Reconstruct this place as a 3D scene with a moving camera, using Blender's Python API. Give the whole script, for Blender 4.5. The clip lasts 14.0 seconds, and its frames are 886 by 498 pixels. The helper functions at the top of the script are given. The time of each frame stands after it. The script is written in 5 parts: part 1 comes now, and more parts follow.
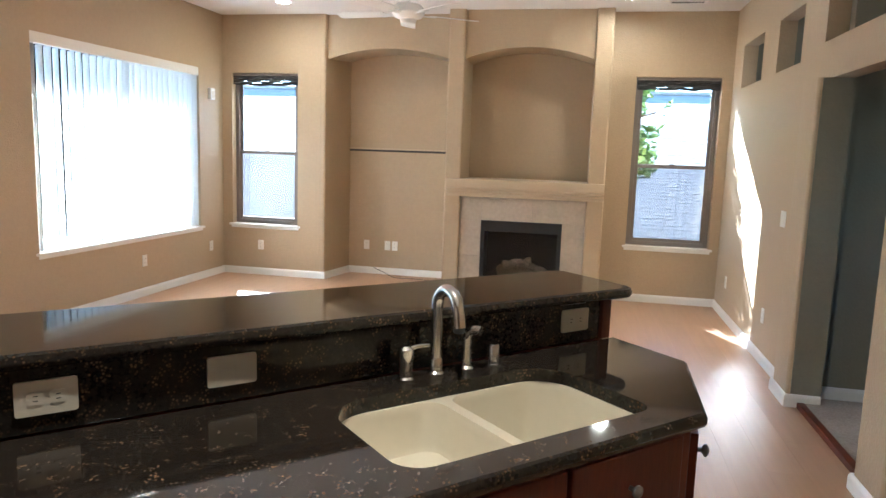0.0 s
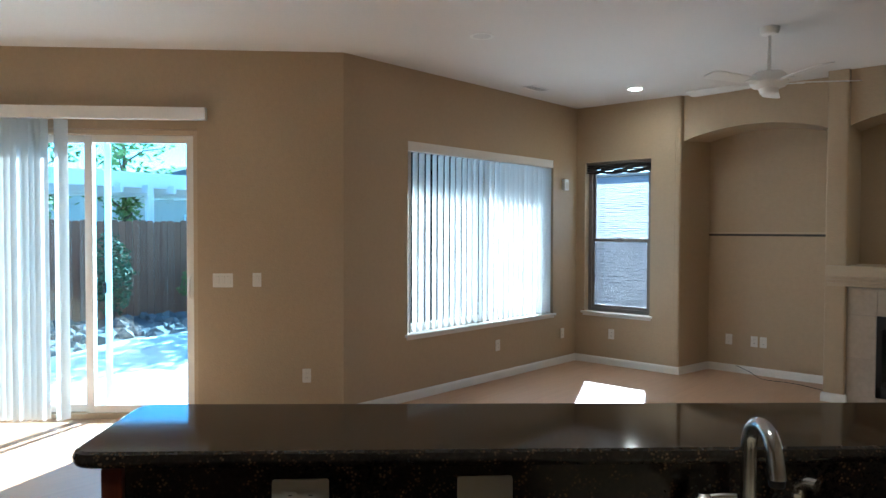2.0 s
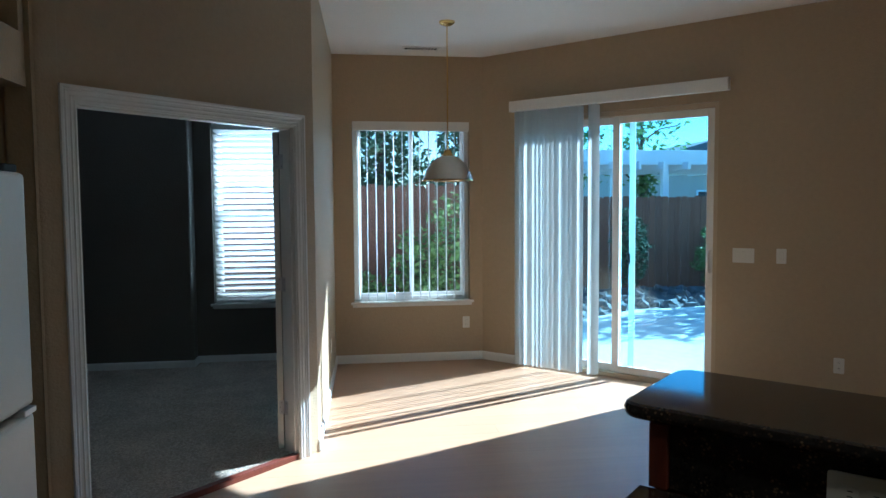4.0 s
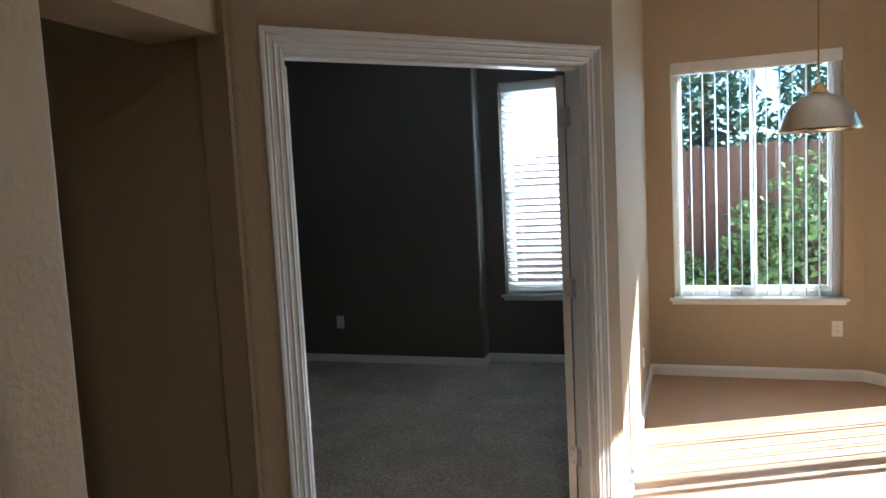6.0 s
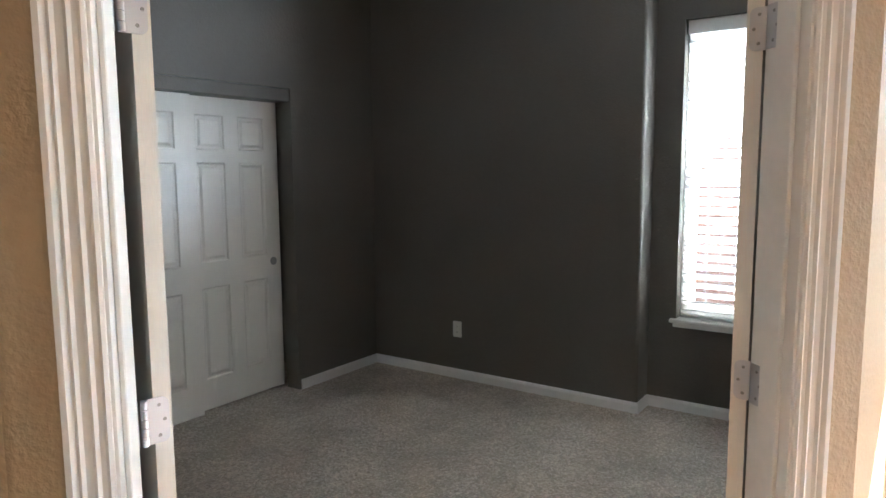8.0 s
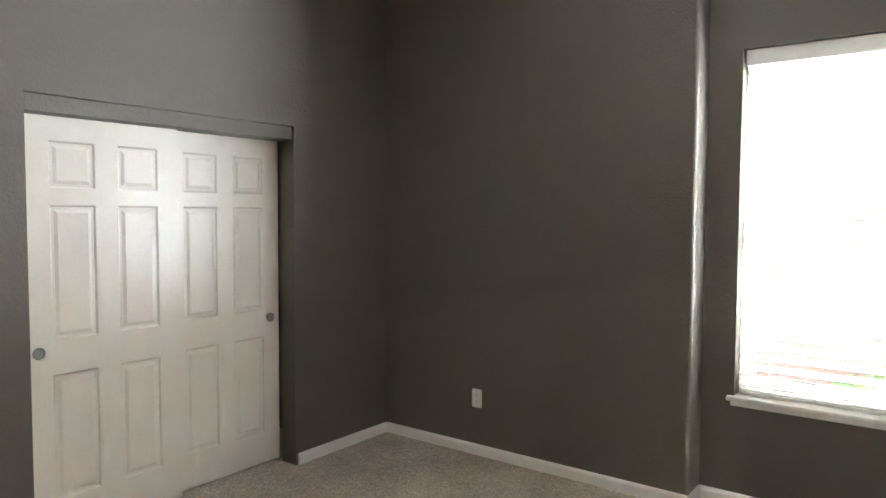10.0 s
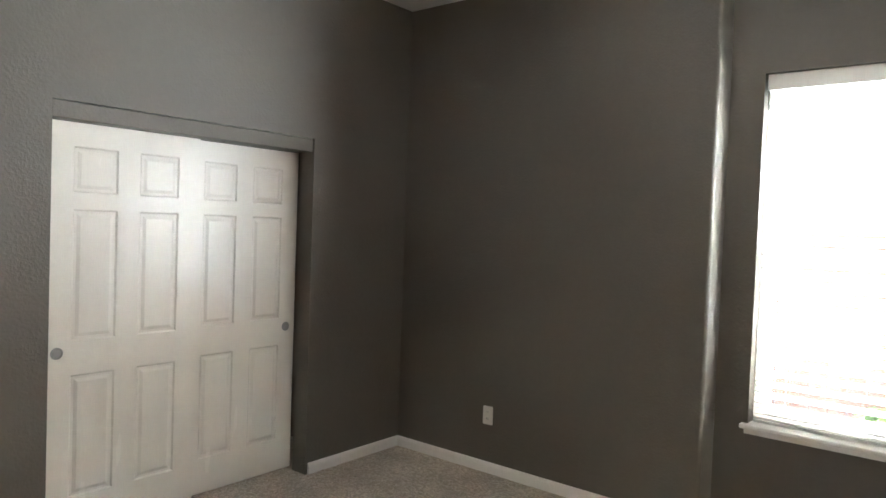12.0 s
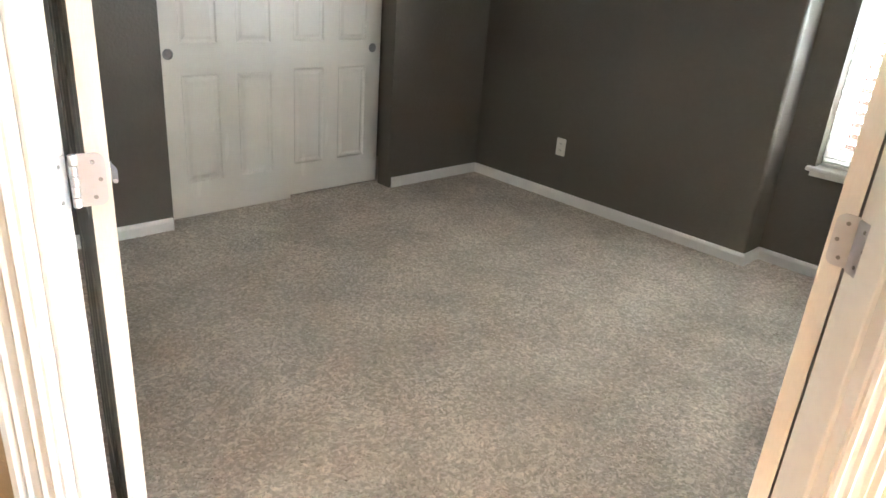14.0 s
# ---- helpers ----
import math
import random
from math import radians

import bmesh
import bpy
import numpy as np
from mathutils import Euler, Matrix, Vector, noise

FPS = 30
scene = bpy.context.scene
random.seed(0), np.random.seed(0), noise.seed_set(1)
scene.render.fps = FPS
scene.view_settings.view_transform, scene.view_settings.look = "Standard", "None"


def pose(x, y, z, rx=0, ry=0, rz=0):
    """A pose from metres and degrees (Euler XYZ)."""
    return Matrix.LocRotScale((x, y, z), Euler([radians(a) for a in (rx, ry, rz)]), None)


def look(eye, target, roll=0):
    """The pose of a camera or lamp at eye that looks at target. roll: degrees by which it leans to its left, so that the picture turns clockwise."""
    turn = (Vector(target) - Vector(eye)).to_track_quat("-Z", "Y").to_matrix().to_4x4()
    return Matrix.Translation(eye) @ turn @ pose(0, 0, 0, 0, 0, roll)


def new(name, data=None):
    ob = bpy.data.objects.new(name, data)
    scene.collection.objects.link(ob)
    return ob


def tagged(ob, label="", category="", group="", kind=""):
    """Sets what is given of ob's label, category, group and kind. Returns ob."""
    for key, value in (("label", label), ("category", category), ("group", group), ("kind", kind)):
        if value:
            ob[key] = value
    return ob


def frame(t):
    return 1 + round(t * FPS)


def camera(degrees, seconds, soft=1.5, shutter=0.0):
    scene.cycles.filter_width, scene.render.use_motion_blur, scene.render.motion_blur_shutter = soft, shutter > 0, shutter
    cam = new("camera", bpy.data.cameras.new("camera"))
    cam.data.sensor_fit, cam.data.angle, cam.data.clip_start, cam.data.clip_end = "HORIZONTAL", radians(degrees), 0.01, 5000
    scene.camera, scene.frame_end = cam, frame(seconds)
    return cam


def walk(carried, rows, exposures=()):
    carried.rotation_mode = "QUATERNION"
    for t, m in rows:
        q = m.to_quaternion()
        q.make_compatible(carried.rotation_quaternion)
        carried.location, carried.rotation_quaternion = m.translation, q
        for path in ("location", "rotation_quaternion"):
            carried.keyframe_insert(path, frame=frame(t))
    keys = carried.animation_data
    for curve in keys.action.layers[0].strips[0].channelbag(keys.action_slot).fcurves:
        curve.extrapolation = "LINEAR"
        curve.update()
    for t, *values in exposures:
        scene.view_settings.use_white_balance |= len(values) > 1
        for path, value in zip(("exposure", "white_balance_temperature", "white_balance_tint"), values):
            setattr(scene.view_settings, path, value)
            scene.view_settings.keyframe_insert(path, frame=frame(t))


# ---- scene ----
cam = camera(65.4, 14.0)
PATH = [
    (0, (-0.232, -0.064, 1.535), (-0.624, 1.877, 1.256), 1.9),
    (0.5, (-0.134, -0.068, 1.549), (-0.696, 1.842, 1.357), 1.2),
    (1, (-0.117, 0.099, 1.544), (-0.799, 1.975, 1.417), 3.6),
    (1.5, (-0.13, 0.232, 1.566), (-1.062, 2.001, 1.526), 1.9),
    (2, (-0.138, 0.258, 1.558), (-1.467, 1.751, 1.505), 0.2),
    (2.5, (-0.109, 0.254, 1.563), (-1.695, 1.469, 1.481), 0.0),
    (3, (-0.079, 0.238, 1.564), (-1.835, 1.191, 1.48), 0.1),
    (3.5, (-0.063, 0.218, 1.552), (-1.948, 0.879, 1.457), -0.1),
    (4, (-0.178, 0.193, 1.539), (-2.156, 0.463, 1.419), -0.4),
    (4.2, (-0.275, 0.167, 1.534), (-2.267, 0.298, 1.416), -0.7),
    (6.3, (-1.688, 0.186, 1.548), (-3.555, -0.509, 1.361), -2.5),
    (6.5, (-1.833, 0.194, 1.522), (-3.676, -0.559, 1.33), -2.0),
    (7, (-2.243, 0.184, 1.534), (-3.989, -0.765, 1.309), -0.4),
    (7.5, (-2.652, 0.088, 1.529), (-4.313, -0.999, 1.284), -0.5),
    (7.7, (-2.796, 0.074, 1.544), (-4.444, -1.033, 1.301), -0.4),
    (9.8, (-3.444, -0.204, 1.54), (-5.024, -1.417, 1.366), -0.6),
    (10, (-3.467, -0.226, 1.557), (-5.067, -1.42, 1.451), 0.3),
    (10.5, (-3.468, -0.212, 1.597), (-5.057, -1.418, 1.746), 0.9),
    (11, (-3.468, -0.188, 1.613), (-5.033, -1.408, 1.863), 0.4),
    (11.5, (-3.488, -0.165, 1.596), (-5.04, -1.414, 1.768), 1.1),
    (12, (-3.493, -0.168, 1.562), (-5.049, -1.423, 1.497), 2.1),
    (12.5, (-3.489, -0.191, 1.537), (-5.052, -1.417, 1.305), 2.1),
    (13, (-3.489, -0.202, 1.511), (-5.047, -1.4, 1.142), 2.1),
    (13.5, (-3.441, -0.166, 1.448), (-4.97, -1.291, 0.819), 2.8),
    (14, (-3.371, 0.057, 1.435), (-4.675, -1.256, 0.675), 4.6),
]
EXPOSURES = [(0, 4.5, 5150, 3), (0.5, 3.85, 5100, 1), (1.0, 3.65, 5050, 0), (1.5, 3.4, 5050, 0), (2.0, 3.1, 4850, -2), (2.5, 2.6, 4600, -4), (3.0, 2.2, 4450, -6), (4.2, 2.1, 4450, -6), (6.3, 3.05, 5150, 3), (7.0, 3.5, 5250, 4), (7.7, 4.1, 5500, 6), (9.8, 5.3, 6250, 8), (12.0, 5.3, 6250, 8), (13.0, 5.5, 6100, 8), (13.5, 5.55, 6050, 7), (14.0, 5.4, 6050, 6)]
walk(cam, [(t, look(eye, target, roll)) for t, eye, target, roll in PATH], EXPOSURES)

# ---- world and large lights ----
SUN_TRAVEL = Vector((0.42 * 0.862, -0.9075 * 0.862, -0.5075))
world = bpy.data.worlds.new("sky")
scene.world = world
world.use_nodes = True
wn = world.node_tree
wn.nodes.clear()
sky = wn.nodes.new("ShaderNodeTexSky")
sky.sky_type = "NISHITA"
sky.sun_disc = False
sky.sun_elevation = radians(30.5)
sky.sun_rotation = radians(-24.8)
sky.air_density = 1.0
sky.dust_density = 0.1
sky.ozone_density = 3.0
bg = wn.nodes.new("ShaderNodeBackground")
bg.inputs["Strength"].default_value = 0.07
wo = wn.nodes.new("ShaderNodeOutputWorld")
wn.links.new(sky.outputs[0], bg.inputs[0])
wn.links.new(bg.outputs[0], wo.inputs[0])

sun_data = bpy.data.lights.new("sun", "SUN")
sun_data.energy = 5.0
sun_data.angle = radians(0.55)
sun_data.color = (1.0, 0.96, 0.90)
sun = new("sun", sun_data)
sun.matrix_world = Matrix.Translation((0, 0, 20)) @ SUN_TRAVEL.to_track_quat("-Z", "Y").to_matrix().to_4x4()


def window_light(name, centre, inward, w, h, power):
    d = bpy.data.lights.new(name, "AREA")
    d.shape, d.size, d.size_y, d.energy, d.color = "RECTANGLE", w, h, power, (0.86, 0.93, 1.0)
    ob = new(name, d)
    ob.matrix_world = Matrix.Translation(centre) @ Vector(inward).to_track_quat("-Z", "Z").to_matrix().to_4x4()
    return ob


window_light("sky_light_bedroom", (-7.62, -0.70, 1.5), (1, 0, 0), 1.0, 1.9, 25)
window_light("sky_light_family", (-4.95, 5.93, 1.5), (1, 0, 0), 2.5, 1.9, 2)

# ---- materials ----
def link(nt, a, b):
    nt.links.new(a, b)


def mat(name, color, rough=0.6, metal=0.0, var=0.08, big=1.5, fine=40.0, bump=0.0, bump_scale=120.0, spec=0.5, coords="Object", rvar=0.1, per_piece=0.0, stretch=(1, 1, 1)):
    m = bpy.data.materials.new(name)
    m.use_nodes = True
    nt = m.node_tree
    p = nt.nodes["Principled BSDF"]
    p.inputs["Metallic"].default_value = metal
    p.inputs["Specular IOR Level"].default_value = spec
    tc = nt.nodes.new("ShaderNodeTexCoord")
    mp = nt.nodes.new("ShaderNodeMapping")
    mp.inputs["Scale"].default_value = stretch
    link(nt, tc.outputs[coords], mp.inputs[0])
    n1 = nt.nodes.new("ShaderNodeTexNoise")
    n1.inputs["Scale"].default_value = big
    n1.inputs["Detail"].default_value = 4
    n2 = nt.nodes.new("ShaderNodeTexNoise")
    n2.inputs["Scale"].default_value = fine
    n2.inputs["Detail"].default_value = 3
    link(nt, mp.outputs[0], n1.inputs[0])
    link(nt, mp.outputs[0], n2.inputs[0])
    add = nt.nodes.new("ShaderNodeMath")
    add.operation = "ADD"
    link(nt, n1.outputs["Fac"], add.inputs[0])
    link(nt, n2.outputs["Fac"], add.inputs[1])
    last = add.outputs[0]
    lo, hi = 0.7, 1.3
    if per_piece:
        oi = nt.nodes.new("ShaderNodeObjectInfo")
        mul = nt.nodes.new("ShaderNodeMath")
        mul.operation = "MULTIPLY_ADD"
        mul.inputs[1].default_value = per_piece
        link(nt, oi.outputs["Random"], mul.inputs[0])
        link(nt, last, mul.inputs[2])
        last = mul.outputs[0]
        hi += per_piece
    mr = nt.nodes.new("ShaderNodeMapRange")
    mr.inputs["From Min"].default_value = lo
    mr.inputs["From Max"].default_value = hi
    link(nt, last, mr.inputs[0])
    mix = nt.nodes.new("ShaderNodeMix")
    mix.data_type = "RGBA"
    c = Vector(color)
    a, b = c * (1 - var), c * (1 + var)
    mix.inputs[6].default_value = (*a, 1)
    mix.inputs[7].default_value = (*[min(q, 1) for q in b], 1)
    link(nt, mr.outputs[0], mix.inputs[0])
    link(nt, mix.outputs[2], p.inputs["Base Color"])
    rr = nt.nodes.new("ShaderNodeMapRange")
    rr.inputs["From Min"].default_value = 0.3
    rr.inputs["From Max"].default_value = 0.7
    rr.inputs["To Min"].default_value = max(0.02, rough - rvar * rough)
    rr.inputs["To Max"].default_value = min(1, rough + rvar * rough)
    link(nt, n1.outputs["Fac"], rr.inputs[0])
    link(nt, rr.outputs[0], p.inputs["Roughness"])
    if bump:
        n3 = nt.nodes.new("ShaderNodeTexNoise")
        n3.inputs["Scale"].default_value = bump_scale
        n3.inputs["Detail"].default_value = 2
        link(nt, mp.outputs[0], n3.inputs[0])
        bp = nt.nodes.new("ShaderNodeBump")
        bp.inputs["Strength"].default_value = 1.0
        bp.inputs["Distance"].default_value = bump
        link(nt, n3.outputs["Fac"], bp.inputs["Height"])
        link(nt, bp.outputs[0], p.inputs["Normal"])
    return m


def emit(name, color, strength):
    m = bpy.data.materials.new(name)
    m.use_nodes = True
    p = m.node_tree.nodes["Principled BSDF"]
    p.inputs["Base Color"].default_value = (*color, 1)
    p.inputs["Emission Color"].default_value = (*color, 1)
    p.inputs["Emission Strength"].default_value = strength
    return m


def glass_mat(name, tint=(1, 1, 1), rough=0.0):
    m = bpy.data.materials.new(name)
    m.use_nodes = True
    nt = m.node_tree
    nt.nodes.clear()
    out = nt.nodes.new("ShaderNodeOutputMaterial")
    tr = nt.nodes.new("ShaderNodeBsdfTransparent")
    tr.inputs[0].default_value = (*tint, 1)
    gl = nt.nodes.new("ShaderNodeBsdfGlossy")
    gl.inputs["Roughness"].default_value = rough
    fr = nt.nodes.new("ShaderNodeFresnel")
    fr.inputs[0].default_value = 1.45
    mx = nt.nodes.new("ShaderNodeMixShader")
    link(nt, fr.outputs[0], mx.inputs[0])
    link(nt, tr.outputs[0], mx.inputs[1])
    link(nt, gl.outputs[0], mx.inputs[2])
    link(nt, mx.outputs[0], out.inputs[0])
    return m


def translucent_mat(name, color, share=0.45, rough=0.5):
    m = bpy.data.materials.new(name)
    m.use_nodes = True
    nt = m.node_tree
    p = nt.nodes["Principled BSDF"]
    out = nt.nodes["Material Output"]
    tc = nt.nodes.new("ShaderNodeTexCoord")
    ns = nt.nodes.new("ShaderNodeTexNoise")
    ns.inputs["Scale"].default_value = 6
    link(nt, tc.outputs["Object"], ns.inputs[0])
    mix = nt.nodes.new("ShaderNodeMix")
    mix.data_type = "RGBA"
    mix.inputs[6].default_value = (*[q * 0.94 for q in color], 1)
    mix.inputs[7].default_value = (*color, 1)
    link(nt, ns.outputs["Fac"], mix.inputs[0])
    link(nt, mix.outputs[2], p.inputs["Base Color"])
    p.inputs["Roughness"].default_value = rough
    tl = nt.nodes.new("ShaderNodeBsdfTranslucent")
    link(nt, mix.outputs[2], tl.inputs[0])
    ms = nt.nodes.new("ShaderNodeMixShader")
    ms.inputs[0].default_value = share
    link(nt, p.outputs[0], ms.inputs[1])
    link(nt, tl.outputs[0], ms.inputs[2])
    link(nt, ms.outputs[0], out.inputs[0])
    return m


def granite_mat():
    m = mat("granite", (0.020, 0.016, 0.013), rough=0.06, var=0.4, big=5, fine=90, spec=0.45, rvar=0.2)
    nt = m.node_tree
    p = nt.nodes["Principled BSDF"]
    base = p.inputs["Base Color"].links[0].from_socket
    tc = nt.nodes.new("ShaderNodeTexCoord")
    v = nt.nodes.new("ShaderNodeTexVoronoi")
    v.inputs["Scale"].default_value = 120
    link(nt, tc.outputs["Object"], v.inputs[0])
    n = nt.nodes.new("ShaderNodeTexNoise")
    n.inputs["Scale"].default_value = 28
    n.inputs["Detail"].default_value = 5
    link(nt, tc.outputs["Object"], n.inputs[0])
    gt = nt.nodes.new("ShaderNodeMapRange")
    gt.inputs["From Min"].default_value = 0.47
    gt.inputs["From Max"].default_value = 0.66
    link(nt, n.outputs["Fac"], gt.inputs[0])
    lt = nt.nodes.new("ShaderNodeMapRange")
    lt.inputs["From Min"].default_value = 0.45
    lt.inputs["From Max"].default_value = 0.15
    link(nt, v.outputs["Distance"], lt.inputs[0])
    mu = nt.nodes.new("ShaderNodeMath")
    mu.operation = "MULTIPLY"
    link(nt, gt.outputs[0], mu.inputs[0])
    link(nt, lt.outputs[0], mu.inputs[1])
    mx = nt.nodes.new("ShaderNodeMix")
    mx.data_type = "RGBA"
    link(nt, mu.outputs[0], mx.inputs[0])
    link(nt, base, mx.inputs[6])
    mx.inputs[7].default_value = (0.17, 0.10, 0.05, 1)
    link(nt, mx.outputs[2], p.inputs["Base Color"])
    return m


TAN = mat("tan_wall_paint", (0.44, 0.335, 0.21), 0.5, var=0.04, big=0.8, fine=30, bump=0.0028, bump_scale=75)
TRIMTAN = mat("tan_trim_paint", (0.50, 0.40, 0.27), 0.6, var=0.03, bump=0.0006, bump_scale=60)
GREY = mat("grey_green_wall_paint", (0.115, 0.100, 0.080), 0.5, var=0.04, big=0.8, fine=30, bump=0.0025, bump_scale=75)
HALL = mat("sage_wall_paint", (0.23, 0.22, 0.165), 0.75, var=0.04, bump=0.002, bump_scale=75)
CEIL = mat("ceiling_paint", (0.74, 0.71, 0.68), 0.85, var=0.02, bump=0.002, bump_scale=60)
WHITE = mat("white_trim_paint", (0.78, 0.76, 0.72), 0.4, var=0.03, bump=0.0002, bump_scale=80)
DOORW = mat("white_door_paint", (0.74, 0.70, 0.63), 0.25, var=0.03, bump=0.0004, bump_scale=50, stretch=(6, 6, 1))
PLASTIC = mat("white_plastic", (0.75, 0.73, 0.68), 0.35, var=0.02)
IVORY = mat("ivory_plastic", (0.62, 0.56, 0.46), 0.4, var=0.02)
def plank_mat(name, color):
    """Smooth laminate: long faint grain streaks along the planks, each plank a little lighter or darker."""
    m = bpy.data.materials.new(name)
    m.use_nodes = True
    nt = m.node_tree
    p = nt.nodes["Principled BSDF"]
    p.inputs["Roughness"].default_value = 0.42
    geo = nt.nodes.new("ShaderNodeNewGeometry")
    mp = nt.nodes.new("ShaderNodeMapping")
    mp.inputs["Scale"].default_value = (26, 1.6, 1)
    link(nt, geo.outputs["Position"], mp.inputs[0])
    no = nt.nodes.new("ShaderNodeTexNoise")
    no.inputs["Scale"].default_value = 1.0
    no.inputs["Detail"].default_value = 3
    link(nt, mp.outputs[0], no.inputs[0])
    oi = nt.nodes.new("ShaderNodeObjectInfo")
    add = nt.nodes.new("ShaderNodeMath")
    add.operation = "MULTIPLY_ADD"
    add.inputs[1].default_value = 0.35
    link(nt, oi.outputs["Random"], add.inputs[0])
    link(nt, no.outputs["Fac"], add.inputs[2])
    mr = nt.nodes.new("ShaderNodeMapRange")
    mr.inputs["From Min"].default_value = 0.25
    mr.inputs["From Max"].default_value = 1.1
    link(nt, add.outputs[0], mr.inputs[0])
    mix = nt.nodes.new("ShaderNodeMix")
    mix.data_type = "RGBA"
    mix.inputs[6].default_value = (*[c * 0.9 for c in color], 1)
    mix.inputs[7].default_value = (*[c * 1.1 for c in color], 1)
    link(nt, mr.outputs[0], mix.inputs[0])
    link(nt, mix.outputs[2], p.inputs["Base Color"])
    return m


WOODF = plank_mat("laminate_floor", (0.47, 0.29, 0.17))
CARPET = mat("beige_carpet", (0.42, 0.365, 0.30), 0.95, var=0.2, big=2.2, fine=75, bump=0.0015, bump_scale=160, spec=0.1)
GRANITE = granite_mat()
CHERRY = mat("cherry_wood", (0.12, 0.023, 0.009), 0.42, spec=0.35, var=0.25, big=3, fine=18, stretch=(8, 8, 1), bump=0.0003, bump_scale=40)
CORE = mat("plank_core", (0.45, 0.29, 0.18), 0.8, var=0.1)
CERAMIC = mat("cream_porcelain", (0.72, 0.65, 0.50), 0.12, var=0.02)
CHROME = mat("brushed_nickel", (0.62, 0.60, 0.57), 0.22, metal=1.0, var=0.04)
STEEL = mat("satin_steel", (0.58, 0.57, 0.58), 0.42, metal=0.65, var=0.04)
PULL = mat("dull_nickel", (0.30, 0.29, 0.28), 0.45, metal=0.8, var=0.08)
BRASS = mat("polished_brass", (0.75, 0.52, 0.19), 0.18, metal=1.0, var=0.05)
BLACK = mat("black_metal", (0.02, 0.02, 0.021), 0.35, var=0.2)
# knobs are bronze; narrow white window frames carry their backlit shade in this colour
BRONZE_BACKLIT = mat("bronze_and_backlit_frame", (0.19, 0.165, 0.145), 0.45, var=0.1)
DARKBLIND = mat("dark_blind_fabric", (0.05, 0.045, 0.04), 0.8, var=0.15)
TILE = mat("travertine_tile", (0.47, 0.40, 0.31), 0.35, var=0.13, big=5, fine=24, bump=0.0005, bump_scale=40, per_piece=0.2)
GROUT = mat("grout", (0.42, 0.37, 0.30), 0.9, var=0.08)
LOGS = mat("ceramic_logs", (0.55, 0.46, 0.34), 0.9, var=0.4, big=9, bump=0.006, bump_scale=30)
FIREGLASS = glass_mat("fire_glass", (0.80, 0.80, 0.82), 0.02)
GLASS = glass_mat("window_glass", (0.94, 0.97, 0.98))
# cyan haze of the sky outside, put into the sliding door's glass colour
HAZEGLASS = glass_mat("sky_haze_door_glass", (0.74, 0.93, 1.0))
SCREEN = glass_mat("screen_mesh", (0.58, 0.57, 0.58), 0.6)
BULBGLASS = glass_mat("clear_shade_glass", (0.90, 0.88, 0.85), 0.12)
BLIND = translucent_mat("white_vinyl_slat", (0.82, 0.82, 0.80), 0.4)
MINIBLIND = translucent_mat("white_mini_slat", (0.82, 0.81, 0.79), 0.4)
LAMPON = emit("lit_lamp_lens", (1.0, 0.86, 0.66), 9.0)
LAMPOFF = mat("frosted_lens", (0.62, 0.60, 0.57), 0.4, var=0.03)
FRIDGE = mat("white_fridge_enamel", (0.70, 0.69, 0.66), 0.4, var=0.02, bump=0.0006, bump_scale=160)
# rubber parts, and the shade drawn inside the vent ducts
RUBBER_SHADE = mat("dark_gasket_and_shade", (0.03, 0.03, 0.03), 0.7, var=0.1)
PENDANT = mat("silver_shade", (0.60, 0.57, 0.52), 0.28, metal=0.95, var=0.06)
FANBLADE = mat("rosewood_blade", (0.10, 0.018, 0.016), 0.35, var=0.3, stretch=(1, 8, 1))
CONCRETE = mat("patio_concrete", (0.52, 0.50, 0.46), 0.85, var=0.10, big=0.8, fine=12, bump=0.002, bump_scale=60)
EARTH = mat("garden_bark", (0.13, 0.115, 0.105), 0.95, var=0.4, big=3, fine=30, bump=0.02, bump_scale=30)
FENCE = mat("cedar_fence", (0.21, 0.10, 0.062), 0.8, var=0.3, big=2, fine=12, stretch=(6, 6, 1), bump=0.002, bump_scale=30, per_piece=0.4)
LEAF = mat("green_leaf", (0.18, 0.245, 0.08), 0.7, spec=0.15, var=0.45, big=2, fine=20)
LEAF2 = mat("dark_conifer", (0.10, 0.14, 0.08), 0.75, spec=0.15, var=0.4, big=2, fine=20)
BARK = mat("tree_bark", (0.11, 0.075, 0.05), 0.9, var=0.3, bump=0.01, bump_scale=25)
ROOFP = mat("pale_shingle", (0.27, 0.25, 0.23), 0.95, spec=0.1, var=0.10, big=1.2, fine=16, bump=0.002, bump_scale=30)
ROOF = mat("grey_shingle", (0.13, 0.13, 0.14), 0.85, var=0.2)
STUCCO = mat("stucco", (0.50, 0.44, 0.36), 0.9, var=0.06, bump=0.004, bump_scale=40)
VINYLW = mat("white_patio_cover", (0.80, 0.80, 0.80), 0.5, var=0.02)

# ---- building helpers ----
FZ = -0.028                   # laminate floor, a little below the carpet


def mesh_of(name, bm, m, smooth=False):
    bmesh.ops.recalc_face_normals(bm, faces=bm.faces)
    me = bpy.data.meshes.new(name)
    bm.to_mesh(me)
    bm.free()
    if m is not None:
        me.materials.append(m)
    if smooth:
        for p in me.polygons:
            p.use_smooth = True
        me.set_sharp_from_angle(angle=radians(38))
    return me


def part(name, bm, m, parent=None, label="", smooth=False, at=None):
    ob = new(name, mesh_of(name, bm, m, smooth))
    if at is not None:
        ob.matrix_local = at
    if parent is not None:
        ob.parent = parent
    if label:
        ob["label"] = label
    return ob


def share(name, me, parent=None, at=None):
    ob = new(name, me)
    if parent is not None:
        ob.parent = parent
    if at is not None:
        ob.matrix_local = at
    return ob


